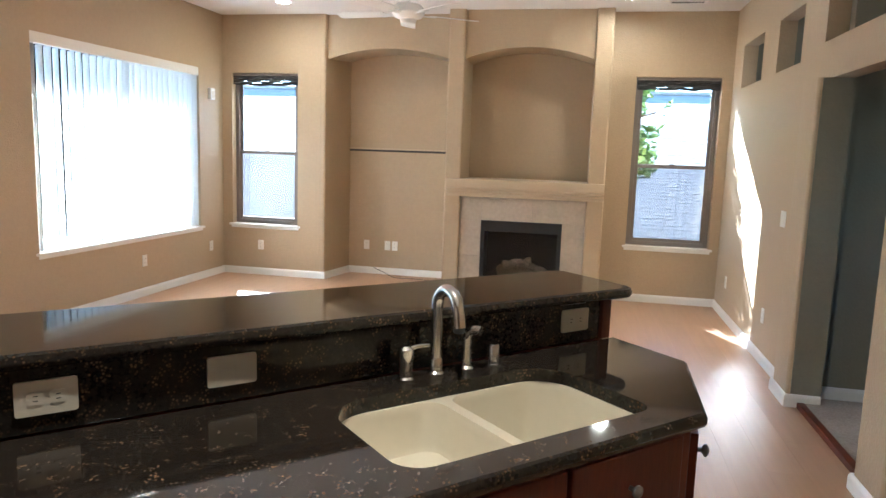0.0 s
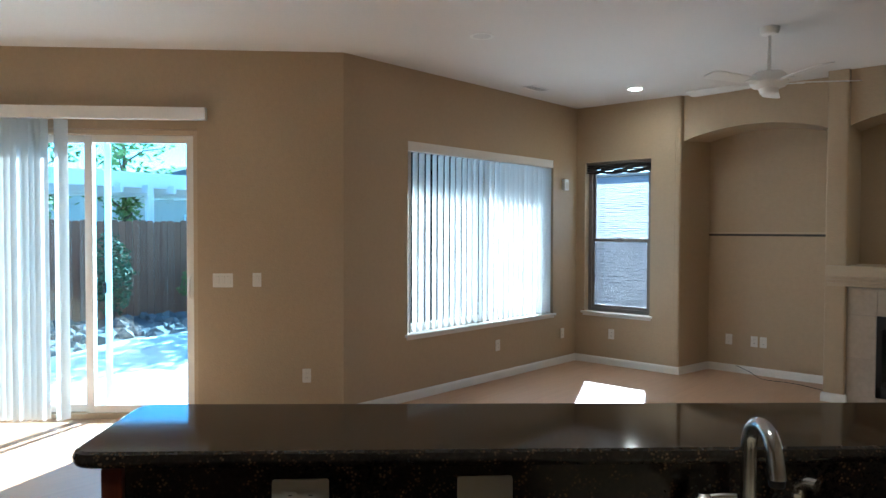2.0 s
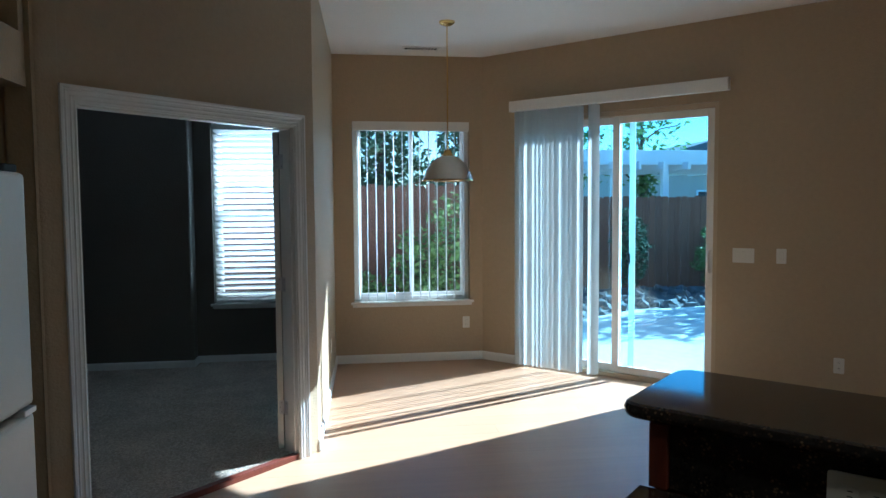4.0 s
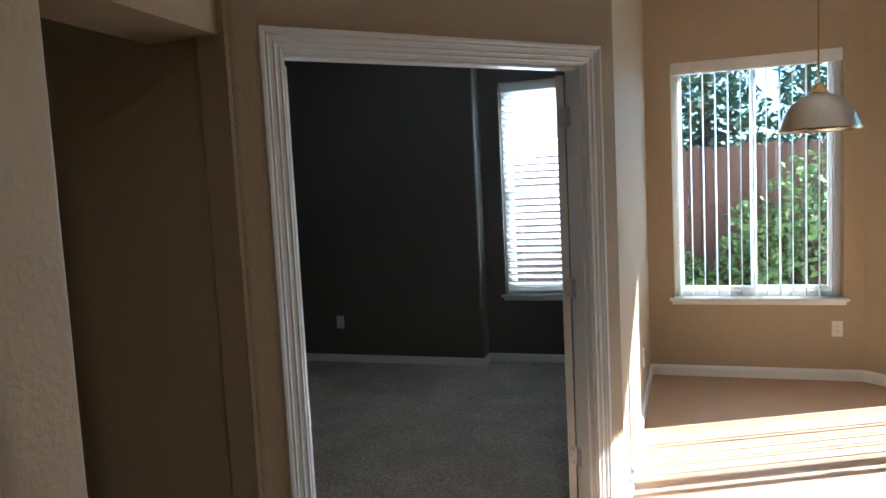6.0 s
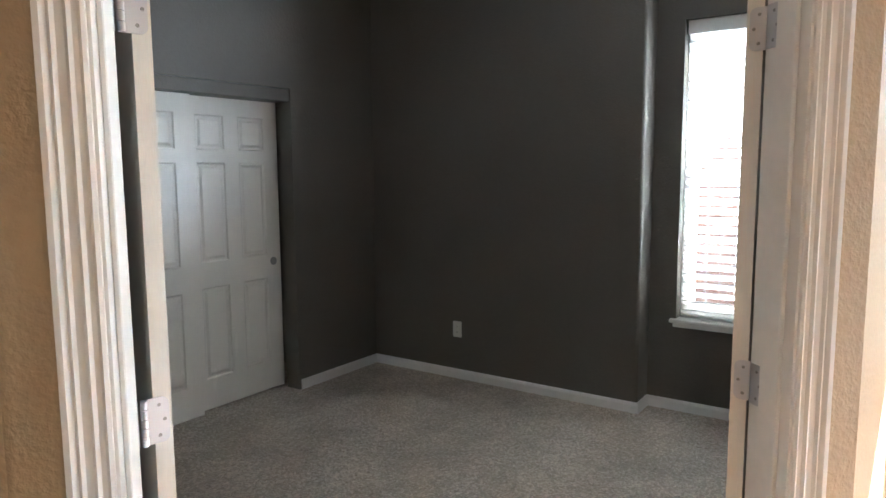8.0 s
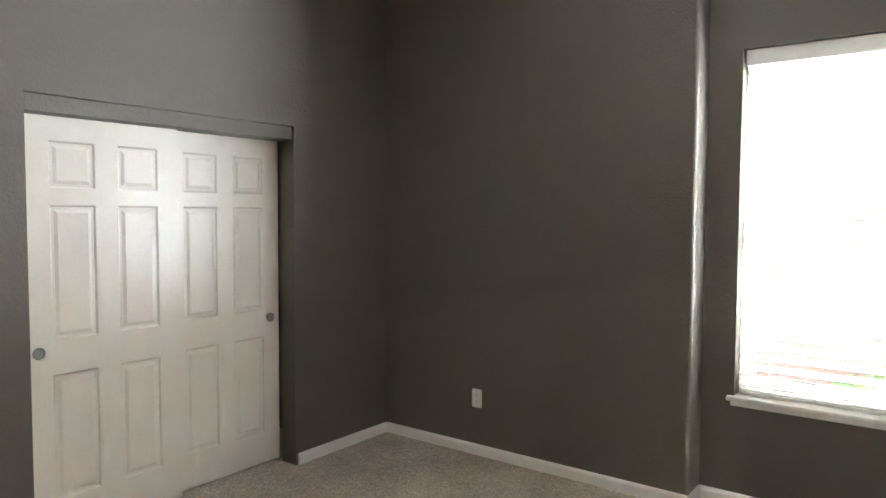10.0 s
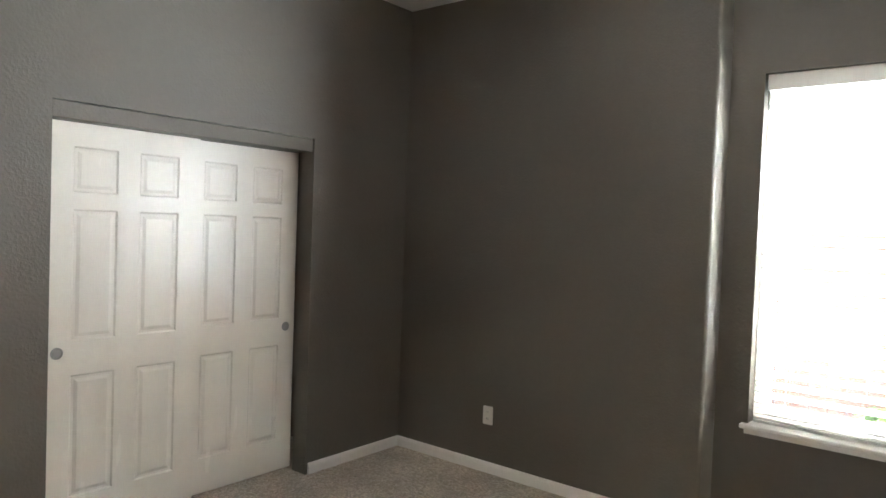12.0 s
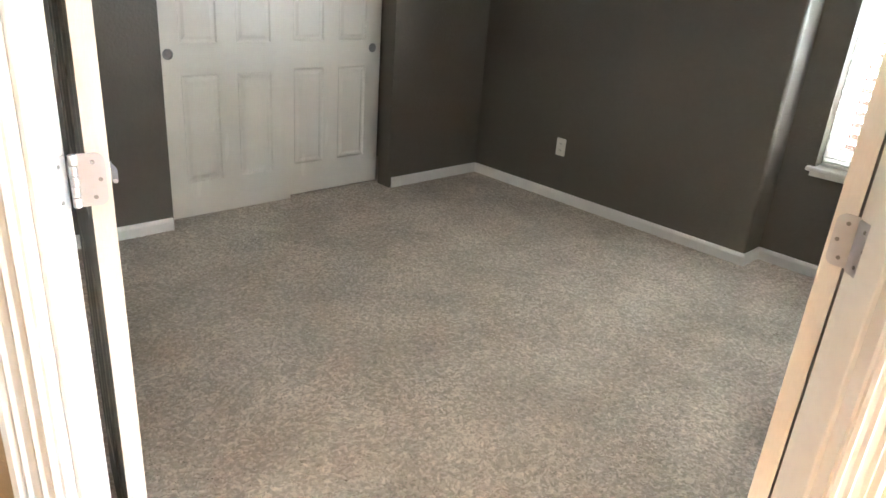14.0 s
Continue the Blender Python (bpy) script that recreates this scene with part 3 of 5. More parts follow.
# ---- windows ----
def ring(bm, u0, u1, z0, z1, w, y0, y1, m, bevel=0.003):
    box(bm, u0, u0 + w, y0, y1, z0, z1, bevel, 1, m)
    box(bm, u1 - w, u1, y0, y1, z0, z1, bevel, 1, m)
    box(bm, u0 + w, u1 - w, y0, y1, z0, z0 + w, bevel, 1, m)
    box(bm, u0 + w, u1 - w, y0, y1, z1 - w, z1, bevel, 1, m)
    return bm


def window(name, p0, p1, u0, u1, z0, z1, m, label, split="hung", sill=True):
    at, _ = run_pose(p0, p1)
    I = Matrix.Identity(4)
    ob = tagged(new(name), label, "window", kind="structure")
    ob.matrix_basis = at
    frame_ob = part("window_frame", ring(bmesh.new(), u0 + 0.002, u1 - 0.002, z0 + 0.002, z1 - 0.002, 0.045, 0.085, 0.145, I), m, ob)
    if split == "hung":
        zm = z0 + (z1 - z0) * 0.49
        cells = [(u0 + 0.045, u1 - 0.045, z0 + 0.045, zm, 0.092), (u0 + 0.045, u1 - 0.045, zm - 0.03, z1 - 0.045, 0.118)]
    else:
        um = (u0 + u1) / 2
        cells = [(u0 + 0.045, um + 0.02, z0 + 0.045, z1 - 0.045, 0.092), (um - 0.02, u1 - 0.045, z0 + 0.045, z1 - 0.045, 0.118)]
    for a, b, c, d, y in cells:
        sash = part("sash", ring(bmesh.new(), a, b, c, d, 0.036, y, y + 0.022, I), m, ob)
        g = part("pane", new_box(a + 0.034, b - 0.034, y + 0.009, y + 0.013, c + 0.034, d - 0.034), GLASS, sash)
        g.visible_shadow = False
    if split == "hung":
        part("latch", new_box((u0 + u1) / 2 - 0.03, (u0 + u1) / 2 + 0.03, 0.078, 0.094, zm - 0.01, zm + 0.015, 0.004), m, ob)
    if sill:
        part("window_sill", new_box(u0 - 0.035, u1 + 0.035, -0.035, 0.085, z0 - 0.022, z0 + 0.002, 0.006, 2), WHITE, ob, "white painted sill board")
        part("apron", new_box(u0 - 0.015, u1 + 0.015, -0.016, -0.001, z0 - 0.05, z0 - 0.0225, 0.004), WHITE, ob)
    return ob


window("window_1", CX, (FX0, FY), 0.755, 3.118, 0.59, 2.385, WHITE, "wide white framed window behind vertical blinds", "slide")
window("window_2", (FX0, FY), (-3.19, FY), 0.122, 0.963, 0.59, 2.385, BRONZE_BACKLIT, "narrow window, frame coloured dark for backlighting, drawn up shade")
window("window_3", (-0.03, FY), (FX1, FY), 0.266, 1.126, 0.59, 2.385, BRONZE_BACKLIT, "narrow window, frame coloured dark for backlighting, drawn up shade")
window("window_4", N2, N1, 0.19, 1.37, 0.59, 2.40, WHITE, "white framed breakfast nook window", "slide")
window("window_5", (-7.30, -1.32), (-7.30, -0.10), 0.17, 1.07, 0.59, 2.41, WHITE, "white framed bedroom window with closed blind")


def curved_slat(width, length, bulge, thick, seg=6):
    """A slat that hangs along -z, its face along x, bowed along y."""
    bm = bmesh.new()
    f, b = [], []
    for k in range(seg + 1):
        x = -width / 2 + width * k / seg
        y = bulge * (1 - (2 * k / seg - 1) ** 2)
        f.append((x, y))
        b.append((x, y + thick))
    return prism(bm, f + b[::-1], -length, 0)


def vertical_blind(p0, p1, us, angle, ztop, zbot, u0, u1, ytrack, label, hv=0.085, jitter=6):
    at, _ = run_pose(p0, p1)
    ob = thing("vertical_blind", at, label, "blind")
    part("valance", new_box(u0, u1, ytrack - 0.035, ytrack + 0.03, ztop - 0.005, ztop + hv, 0.004), WHITE, ob, "white valance")
    me = mesh_of("slat", curved_slat(0.089, ztop - zbot - 0.01, 0.006, 0.0012), BLIND, True)
    rr = random.Random(len(us))
    for u in us:
        share("slat", me, ob, pose(u, ytrack, ztop - 0.01, 0, 0, angle + rr.uniform(-jitter, jitter)))
    return ob


n = 27
vertical_blind(CX, (FX0, FY), [0.795 + 2.28 * k / (n - 1) for k in range(n)], 75, 2.30, 0.605, 0.757, 3.116, 0.035, "white vertical slat blind half closed over wide window")
n = 13
vertical_blind(N2, N1, [0.25 + 1.06 * k / (n - 1) for k in range(n)], 87, 2.315, 0.61, 0.195, 1.365, 0.04, "white vertical slat blind turned open over nook window")
vertical_blind(N1, CX, [0.475 + 0.0472 * k for k in range(14)] + [1.13, 1.235, 1.28], 68, 2.462, 0.0, 0.388, 2.418, -0.08, "white vertical slat blind stacked beside the sliding door", 0.095, 14)


def mini_blind(p0, p1, u0, u1, z0, z1, y, pitch, depth, tilt, head, label, slat_mat, head_mat, head_h):
    at, _ = run_pose(p0, p1)
    ob = thing("horizontal_blind", at, label, "blind")
    part("head_rail", new_box(u0 + 0.008, u1 - 0.008, y - 0.03, y + 0.03, z1 - head_h, z1 - 0.002, 0.005), head_mat, ob, head)
    part("bottom_rail", new_box(u0 + 0.015, u1 - 0.015, y - 0.014, y + 0.014, z0 + 0.006, z0 + 0.022, 0.003), slat_mat, ob)
    bm = curved_slat(depth, u1 - u0 - 0.03, 0.003, 0.0009, 4)
    bm.transform(pose(0, 0, 0, 0, -90, 0))
    me = mesh_of("slat", bm, slat_mat, True)
    z = z0 + 0.04
    while z < z1 - head_h:
        share("slat", me, ob, pose(u0 + 0.015, y, z) @ pose(0, 0, 0, 90 + tilt, 0, 0) @ pose(0, 0, 0, -90, 0, 0))
        z += pitch
    for q in (0.18, 0.82):
        u = u0 + (u1 - u0) * q
        part("ladder_cord", tube(bmesh.new(), [(u, y, z0 + 0.01), (u, y, z1 - head_h)], 0.0012, 6), slat_mat, ob)
    return ob


def raised_shade(p0, p1, u0, u1, z1, h, label, seed):
    """A fabric shade drawn up into a crumpled stack of folds."""
    at, _ = run_pose(p0, p1)
    ob = thing("window_shade", at, label, "shade")
    part("head_rail", new_box(u0 + 0.008, u1 - 0.008, 0.02, 0.075, z1 - 0.03, z1 - 0.002, 0.004), BRONZE_BACKLIT, ob)
    rs = random.Random(seed)
    k = 5
    for q in range(k):
        zt = z1 - 0.031 - (h - 0.031) * q / k
        bm = bmesh.new()
        n = 28
        rings = []
        for i in range(n + 1):
            u = u0 + 0.012 + (u1 - u0 - 0.024) * i / n
            dz = 0.006 * math.sin(i * 0.7 + q * 2 + seed) + rs.uniform(-0.003, 0.003) - (0.012 * math.sin(math.pi * i / n) if q == k - 1 else 0)
            y = 0.045 + 0.004 * math.sin(i * 0.5 + q)
            rings.append([bm.verts.new((u, y + dy, zt + z + (dz if z < 0 else 0))) for dy, z in ((0, 0), (-0.028, -0.010), (-0.03, -0.022), (0, -(h - 0.031) / k), (0.022, -0.018))])
        for r0, r1 in zip(rings, rings[1:]):
            for j in range(5):
                bm.faces.new((r0[j], r0[(j + 1) % 5], r1[(j + 1) % 5], r1[j]))
        bm.faces.new(rings[0]), bm.faces.new(rings[-1][::-1])
        part("fold", bm, DARKBLIND, ob, smooth=True)
    part("pull_cord", tube(bmesh.new(), [(u1 - 0.05, 0.03, z1 - h), (u1 - 0.048, 0.03, z1 - h - 0.8)], 0.0015, 6), DARKBLIND, ob)
    return ob


raised_shade((FX0, FY), (-3.19, FY), 0.122, 0.963, 2.385, 0.135, "dark brown fabric shade drawn up in narrow window", 1)
raised_shade((-0.03, FY), (FX1, FY), 0.266, 1.126, 2.385, 0.12, "dark brown fabric shade drawn up in sunny window", 2)
for p0, p1, u0, u1 in (((FX0, FY), (-3.19, FY), 0.122, 0.963), ((-0.03, FY), (FX1, FY), 0.266, 1.126)):
    sc = thing("insect_screen", run_pose(p0, p1)[0], "grey mesh insect screen over the lower sash", "screen")
    part("mesh", new_box(u0 + 0.05, u1 - 0.05, 0.138, 0.1386, 0.64, 1.47), SCREEN, sc, "fine grey mesh")
    part("screen_frame", ring(bmesh.new(), u0 + 0.046, u1 - 0.046, 0.637, 1.475, 0.016, 0.134, 0.143, Matrix.Identity(4), 0.001), BRONZE_BACKLIT, sc)
mini_blind((-7.30, -1.32), (-7.30, -0.10), 0.17, 1.07, 0.59, 2.41, 0.055, 0.058, 0.074, 55, "white valance", "closed white slatted blind over bedroom window", MINIBLIND, WHITE, 0.085)

# ---- sliding glass door ----
at_s, _ = run_pose(N1, CX)
sd = tagged(new("door_sliding"), "white framed sliding glass patio door, closed", "door", kind="structure")
sd.matrix_basis = at_s
I4 = Matrix.Identity(4)
part("door_frame", ring(bmesh.new(), 0.492, 2.318, -0.026, 2.388, 0.04, 0.03, 0.15, I4), TRIMTAN, sd, "tan lit outer frame")
for a, b, y in ((0.532, 1.44, 0.105), (1.38, 2.278, 0.06)):
    leaf = part("door_panel", ring(bmesh.new(), a, b, 0.016, 2.347, 0.065, y, y + 0.035, I4), WHITE, sd)
    g = part("pane", new_box(a + 0.063, b - 0.063, y + 0.014, y + 0.02, 0.079, 2.284), HAZEGLASS, leaf)
    g.visible_shadow = False
scr = part("screen_stile", new_box(1.51, 1.565, 0.135, 0.148, 0.016, 2.347, 0.003), WHITE, sd)
part("screen_latch", new_box(1.495, 1.525, 0.118, 0.136, 1.02, 1.11, 0.006), BLACK, scr, "black latch")
part("door_handle", tube(bmesh.new(), [(2.245, 0.06, 0.98), (2.245, 0.025, 1.0), (2.245, 0.015, 1.06), (2.245, 0.02, 1.13), (2.245, 0.06, 1.16)], 0.011, 10), WHITE, sd, "white pull handle", True)

# ---- double door to the bedroom ----
dd = tagged(new("door_1"), "white painted double doorway with fluted casing, doors open", "door", kind="structure")
dd.matrix_basis = diag_at
bm = bmesh.new()
box(bm, 0.172, 0.19, -0.004, 0.13, -0.029, 2.03)
box(bm, 1.47, 1.488, -0.004, 0.13, -0.029, 2.03)
box(bm, 0.172, 1.488, -0.004, 0.13, 2.03, 2.044)
part("door_jamb", bm, WHITE, dd)
bm = bmesh.new()
box(bm, 0.19, 0.201, 0.025, 0.085, -0.029, 2.03, 0.002, 1)
box(bm, 1.459, 1.47, 0.025, 0.085, -0.029, 2.03, 0.002, 1)
box(bm, 0.201, 1.459, 0.025, 0.085, 2.018, 2.03, 0.002, 1)
part("door_stop", bm, WHITE, dd)
CAS = [(0.0, 0.0), (0.0, 0.010), (0.006, 0.014), (0.012, 0.010), (0.02, 0.011), (0.026, 0.016), (0.032, 0.012), (0.044, 0.013), (0.05, 0.018), (0.056, 0.014), (0.064, 0.021), (0.074, 0.021), (0.076, 0.0)]


def casing(name, u0, u1, zt, side, parent, m):
    """Moulded trim round an opening on the room side (side -1) or beyond (side 1)."""
    bm = bmesh.new()
    y0 = 0.0 if side < 0 else 0.163
    loops = []
    for px, pz, dx, dz in ((u0, FZ, -1, 0), (u0, zt, -1, 1), (u1, zt, 1, 1), (u1, FZ, 1, 0)):
        loops.append([bm.verts.new((px + dx * o, y0 + side * (h + 0.001), pz + dz * o)) for o, h in CAS])
    k = len(CAS)
    for a, b in zip(loops, loops[1:]):
        for q in range(k):
            bm.faces.new((a[q], a[(q + 1) % k], b[(q + 1) % k], b[q]))
    bm.faces.new(loops[0])
    bm.faces.new(loops[-1][::-1])
    return part(name, bm, m, parent)


casing("door_casing", 0.184, 1.476, 2.036, -1, dd, WHITE)
part("threshold", new_box(0.19, 1.47, 0.0, 0.05, -0.029, 0.008, 0.005), CHERRY, dd, "brown wooden threshold strip")


def panel_leaf(parent, name, w, h, t, m, panels, y0=0.0):
    """A moulded panel door leaf: x 0..w, y y0..y0+t, panels (x0, x1, z0, z1) sunk with a raised field on both faces."""
    xs = sorted({0, w, *[p[0] for p in panels], *[p[1] for p in panels]})
    zs = sorted({0, h, *[p[2] for p in panels], *[p[3] for p in panels]})
    bm = bmesh.new()
    for s, y in ((-1, y0), (1, y0 + t)):
        for i in range(len(xs) - 1):
            for j in range(len(zs) - 1):
                a, b, c, d = xs[i], xs[i + 1], zs[j], zs[j + 1]
                if any(p[0] <= a and b <= p[1] and p[2] <= c and d <= p[3] for p in panels):
                    continue
                bm.faces.new([bm.verts.new((x, y, z)) for x, z in ((a, c), (b, c), (b, d), (a, d))])
        for x0, x1, z0, z1 in panels:
            prev = None
            for ins, dep in ((0, 0), (0.008, 0.007), (0.020, 0.007), (0.036, 0.001), (0.05, 0.001)):
                lp = [bm.verts.new((x, y - s * dep, z)) for x, z in ((x0 + ins, z0 + ins), (x1 - ins, z0 + ins), (x1 - ins, z1 - ins), (x0 + ins, z1 - ins))]
                if prev:
                    for q in range(4):
                        bm.faces.new((prev[q], prev[(q + 1) % 4], lp[(q + 1) % 4], lp[q]))
                prev = lp
            bm.faces.new(prev)
    for (xa, za), (xb, zb) in (((0, 0), (w, 0)), ((w, 0), (w, h)), ((w, h), (0, h)), ((0, h), (0, 0))):
        bm.faces.new([bm.verts.new(p) for p in ((xa, y0, za), (xb, y0, zb), (xb, y0 + t, zb), (xa, y0 + t, za))])
    bmesh.ops.remove_doubles(bm, verts=bm.verts, dist=0.0004)
    return part(name, bm, m, parent)


def six_panels(w, h):
    st, mid = 0.115 * w / 0.76, 0.11 * w / 0.76
    pw = (w - 2 * st - mid) / 2
    out = []
    for x in (st, st + pw + mid):
        for z0, z1 in ((0.20, 0.80), (0.965, 1.60), (1.68, 1.90)):
            out.append((x, x + pw, z0 * h / 2.03, z1 * h / 2.03))
    return out


def swing_door(name, corner, direction, flip, label):
    """An open leaf of the double door, hinged at corner; its own x axis runs along direction."""
    ang = math.degrees(math.atan2(direction[1], direction[0]))
    ob = thing(name, pose(corner[0], corner[1], 0.0, 0, 0, ang), label, "door", "pair of bedroom doors")
    sg = 1 if flip else -1
    gap = 0.02
    y0 = gap if flip else -gap - 0.035
    leaf = panel_leaf(ob, "leaf", 0.60, 2.0, 0.035, DOORW, six_panels(0.60, 2.0), y0)
    leaf.location = (0.004, 0, 0.014)
    for z in (0.28, 1.065, 1.83):
        lo, hi = (0.0, 0.048) if flip else (-0.048, 0.0)
        plate_m = pose(0.0015, 0, z) @ Matrix(((0, 0, -1, 0), (1, 0, 0, 0), (0, 1, 0, 0), (0, 0, 0, 1)))
        h = part("hinge", prism(bmesh.new(), fillet(rect(lo, hi, -0.045, 0.045), [0, 0.014, 0.014, 0] if flip else [0.014, 0, 0, 0.014], 5), 0.0, 0.0025, plate_m), STEEL, ob, "satin steel hinge leaf")
        for q in range(5):
            part("knuckle", lathe(bmesh.new(), [(0.006, -0.0085), (0.0068, -0.0078), (0.0068, 0.0078), (0.006, 0.0085)], 14, pose(-0.003, 0, z - 0.036 + 0.018 * q)), STEEL, h, smooth=True)
        for dz in (-0.03, 0.0, 0.03):
            part("screw", lathe(bmesh.new(), [(0.0038, 0), (0.0032, 0.001), (0.0008, 0.0004)], 10, pose(-0.001, sg * (0.039 if dz == 0 else 0.029), z + dz, 0, -90, 0)), PULL, h)
    for s in (1,) if flip else (-1, 1):
        yb = y0 + (0.035 if s > 0 else 0)
        hd = part("door_lever", lathe(bmesh.new(), [(0.03, 0), (0.03, 0.006), (0.012, 0.01), (0.01, 0.045), (0.012, 0.05)], 20, pose(0.545, yb, 0.93, -90 * s, 0, 0)), STEEL, ob, "satin nickel lever handle", True)
        part("lever_arm", tube(bmesh.new(), [(0.545, yb + s * 0.046, 0.93), (0.50, yb + s * 0.05, 0.932), (0.44, yb + s * 0.046, 0.925)], [0.009, 0.008, 0.006], 10), STEEL, hd, smooth=True)
    return ob


swing_door("bedroom_door", (-4.594, -0.215), (-0.9999, 0.010), True, "white six panel bedroom door standing open")
swing_door("bedroom_door", (-3.690, -1.127), (-0.22, -0.9755), False, "white six panel bedroom door with lever, open")
for u, sgn in ((1.4687, -1), (0.1913, 1)):
    for z in (0.28, 1.065, 1.83):
        hp = part("hinge_plate", prism(bmesh.new(), fillet(rect(0.086, 0.127, -0.045, 0.045), [0.012, 0, 0, 0.012], 4), -0.0012, 0.0012, pose(u, 0, z) @ Matrix(((0, 0, 1, 0), (1, 0, 0, 0), (0, 1, 0, 0), (0, 0, 0, 1)))), STEEL, dd, "satin steel hinge plate")
        for dz in (-0.03, 0.0, 0.03):
            part("screw", lathe(bmesh.new(), [(0.0038, 0), (0.0032, 0.001), (0.0008, 0.0004)], 10, pose(u + sgn * 0.001, 0.095 if dz == 0 else 0.105, z + dz, 0, 90 * sgn, 0)), PULL, hp)

# ---- closet doors ----
for x1, y, lab, kx in ((-4.80, -3.545, "white six panel sliding closet door, front", 0.055), (-5.515, -3.60, "white six panel sliding closet door, rear", None)):
    cd = thing("closet_door", pose(x1, y, 0.012, 0, 0, 180), lab, "closet door", "sliding closet doors")
    panel_leaf(cd, "leaf", 0.765, 1.99, 0.035, DOORW, six_panels(0.765, 1.99))
    px = 0.055 if kx else 0.70
    part("finger_pull", lathe(bmesh.new(), [(0.028, 0.0), (0.028, 0.003), (0.023, 0.0035), (0.021, 0.0012), (0.0005, 0.0012)], 24, pose(px, 0.001, 0.895, 90, 0, 0), cap=False), PULL, cd, "round nickel finger pull", True)
structure("trim_closet_track", new_box(-6.262, -4.778, -3.66, -3.446, 1.985, 2.0635, 0.004), GREY, "painted closet track fascia", "trim")

# ---- plates ----
def plate(p0, p1, u, z, w=0.072, h=0.117, face="outlet", label="white plastic wall outlet plate", at=None, out=-1, m=None):
    base = run_pose(p0, p1)[0] if at is None else at
    kind = "outlet" if face == "outlet" else "switch"
    ob = thing("wall_" + kind, base @ pose(u, -0.001, z), label, kind)
    pm = m or PLASTIC
    part("cover", prism(bmesh.new(), fillet(rect(-w / 2, w / 2, -h / 2, h / 2), 0.006, 3), 0.0, 0.006, Matrix(((1, 0, 0, 0), (0, 0, -1, 0), (0, 1, 0, 0), (0, 0, 0, 1)))), pm, ob)
    horizontal = w > h
    if face == "outlet":
        for s in (-1, 1):
            c = (s * 0.021, 0) if horizontal else (0, s * 0.021)
            sock = part("socket", prism(bmesh.new(), fillet(rect(c[0] - 0.015, c[0] + 0.015, c[1] - 0.014, c[1] + 0.014), 0.006, 3), 0.006, 0.008, Matrix(((1, 0, 0, 0), (0, 0, -1, 0), (0, 1, 0, 0), (0, 0, 0, 1)))), pm, ob)
            for d in (-0.005, 0.005):
                part("slot", new_box(c[0] + d - 0.001, c[0] + d + 0.001, -0.0085, -0.008, c[1] - 0.004, c[1] + 0.005) if not horizontal else new_box(c[0] - 0.004, c[0] + 0.005, -0.0085, -0.008, c[1] + d - 0.001, c[1] + d + 0.001), RUBBER_SHADE, sock)
    elif face == "blank":
        part("cover_line", new_box(-w * 0.22, w * 0.22, -0.0068, -0.006, -0.004, 0.004), IVORY, ob)
    else:
        k = max(1, round((w - 0.07) / 0.046) + 1)
        for q in range(k):
            cx = (q - (k - 1) / 2) * 0.046
            part("rocker", new_box(cx - 0.0165, cx + 0.0165, -0.010, -0.006, -0.033, 0.033, 0.002), pm, ob)
    return ob


plate(CX, (FX0, FY), 2.088, 0.335)
plate(CX, (FX0, FY), 3.322, 0.335)
plate((FX0, FY), (-3.19, FY), 0.489, 0.34)
plate((-3.19, 8.25), (-1.76, 8.25), 0.290, 0.34)
plate((-3.19, 8.25), (-1.76, 8.25), 0.565, 0.34)
plate((-3.19, 8.25), (-1.76, 8.25), 0.660, 0.34)
plate(N1, CX, 3.22, 0.328)
plate(N1, CX, 2.527, 1.136, 0.165, 0.117, "switch", "white three gang rocker switch plate")
plate(N1, CX, 2.808, 1.14, 0.072, 0.117, "switch", "white single rocker switch plate")
plate(N2, N1, 1.327, 0.362)
plate(DR, N2, 1.55, 0.35)
plate((FX1, FY), (FX1, 4.62), 0.53, 0.34)
plate((FX1, FY), (FX1, 4.62), 2.02, 0.34)
plate((FX1, FY), (FX1, 4.62), 2.32, 1.13, 0.118, 0.117, "switch", "white two gang rocker switch plate")
plate((-7.105, -3.56), (-7.105, -1.32), 0.90, 0.368)
sens = thing("wall_sensor", run_pose(CX, (FX0, FY))[0] @ pose(3.335, -0.001, 2.11), "small white plastic box on the tan wall", "sensor")
part("case", new_box(-0.045, 0.045, -0.045, 0, -0.065, 0.065, 0.008), PLASTIC, sens)
part("case_face", new_box(-0.03, 0.03, -0.048, -0.0455, -0.05, 0.03, 0.001), IVORY, sens)

# ---- kitchen bar ----
BAR = pose(0, 0, 0, 0, 0, 45)
bar = thing("breakfast_bar", BAR, "cherry wood raised bar base with dark granite backsplash", "kitchen bar")
part("knee_wall", new_box(-0.53, 1.545, 1.745, 1.93, -0.028, 1.069, 0.004), CHERRY, bar, "reddish cherry wood base")
part("backsplash", new_box(-0.486, 1.499, 1.722, 1.744, 0.925, 1.069, 0.002), GRANITE, bar, "dark speckled granite backsplash")
for u in (-0.53, 1.501):
    part("end_panel", new_box(u, u + 0.042, 1.712, 1.743, 0.925, 1.069, 0.003), CHERRY, bar)


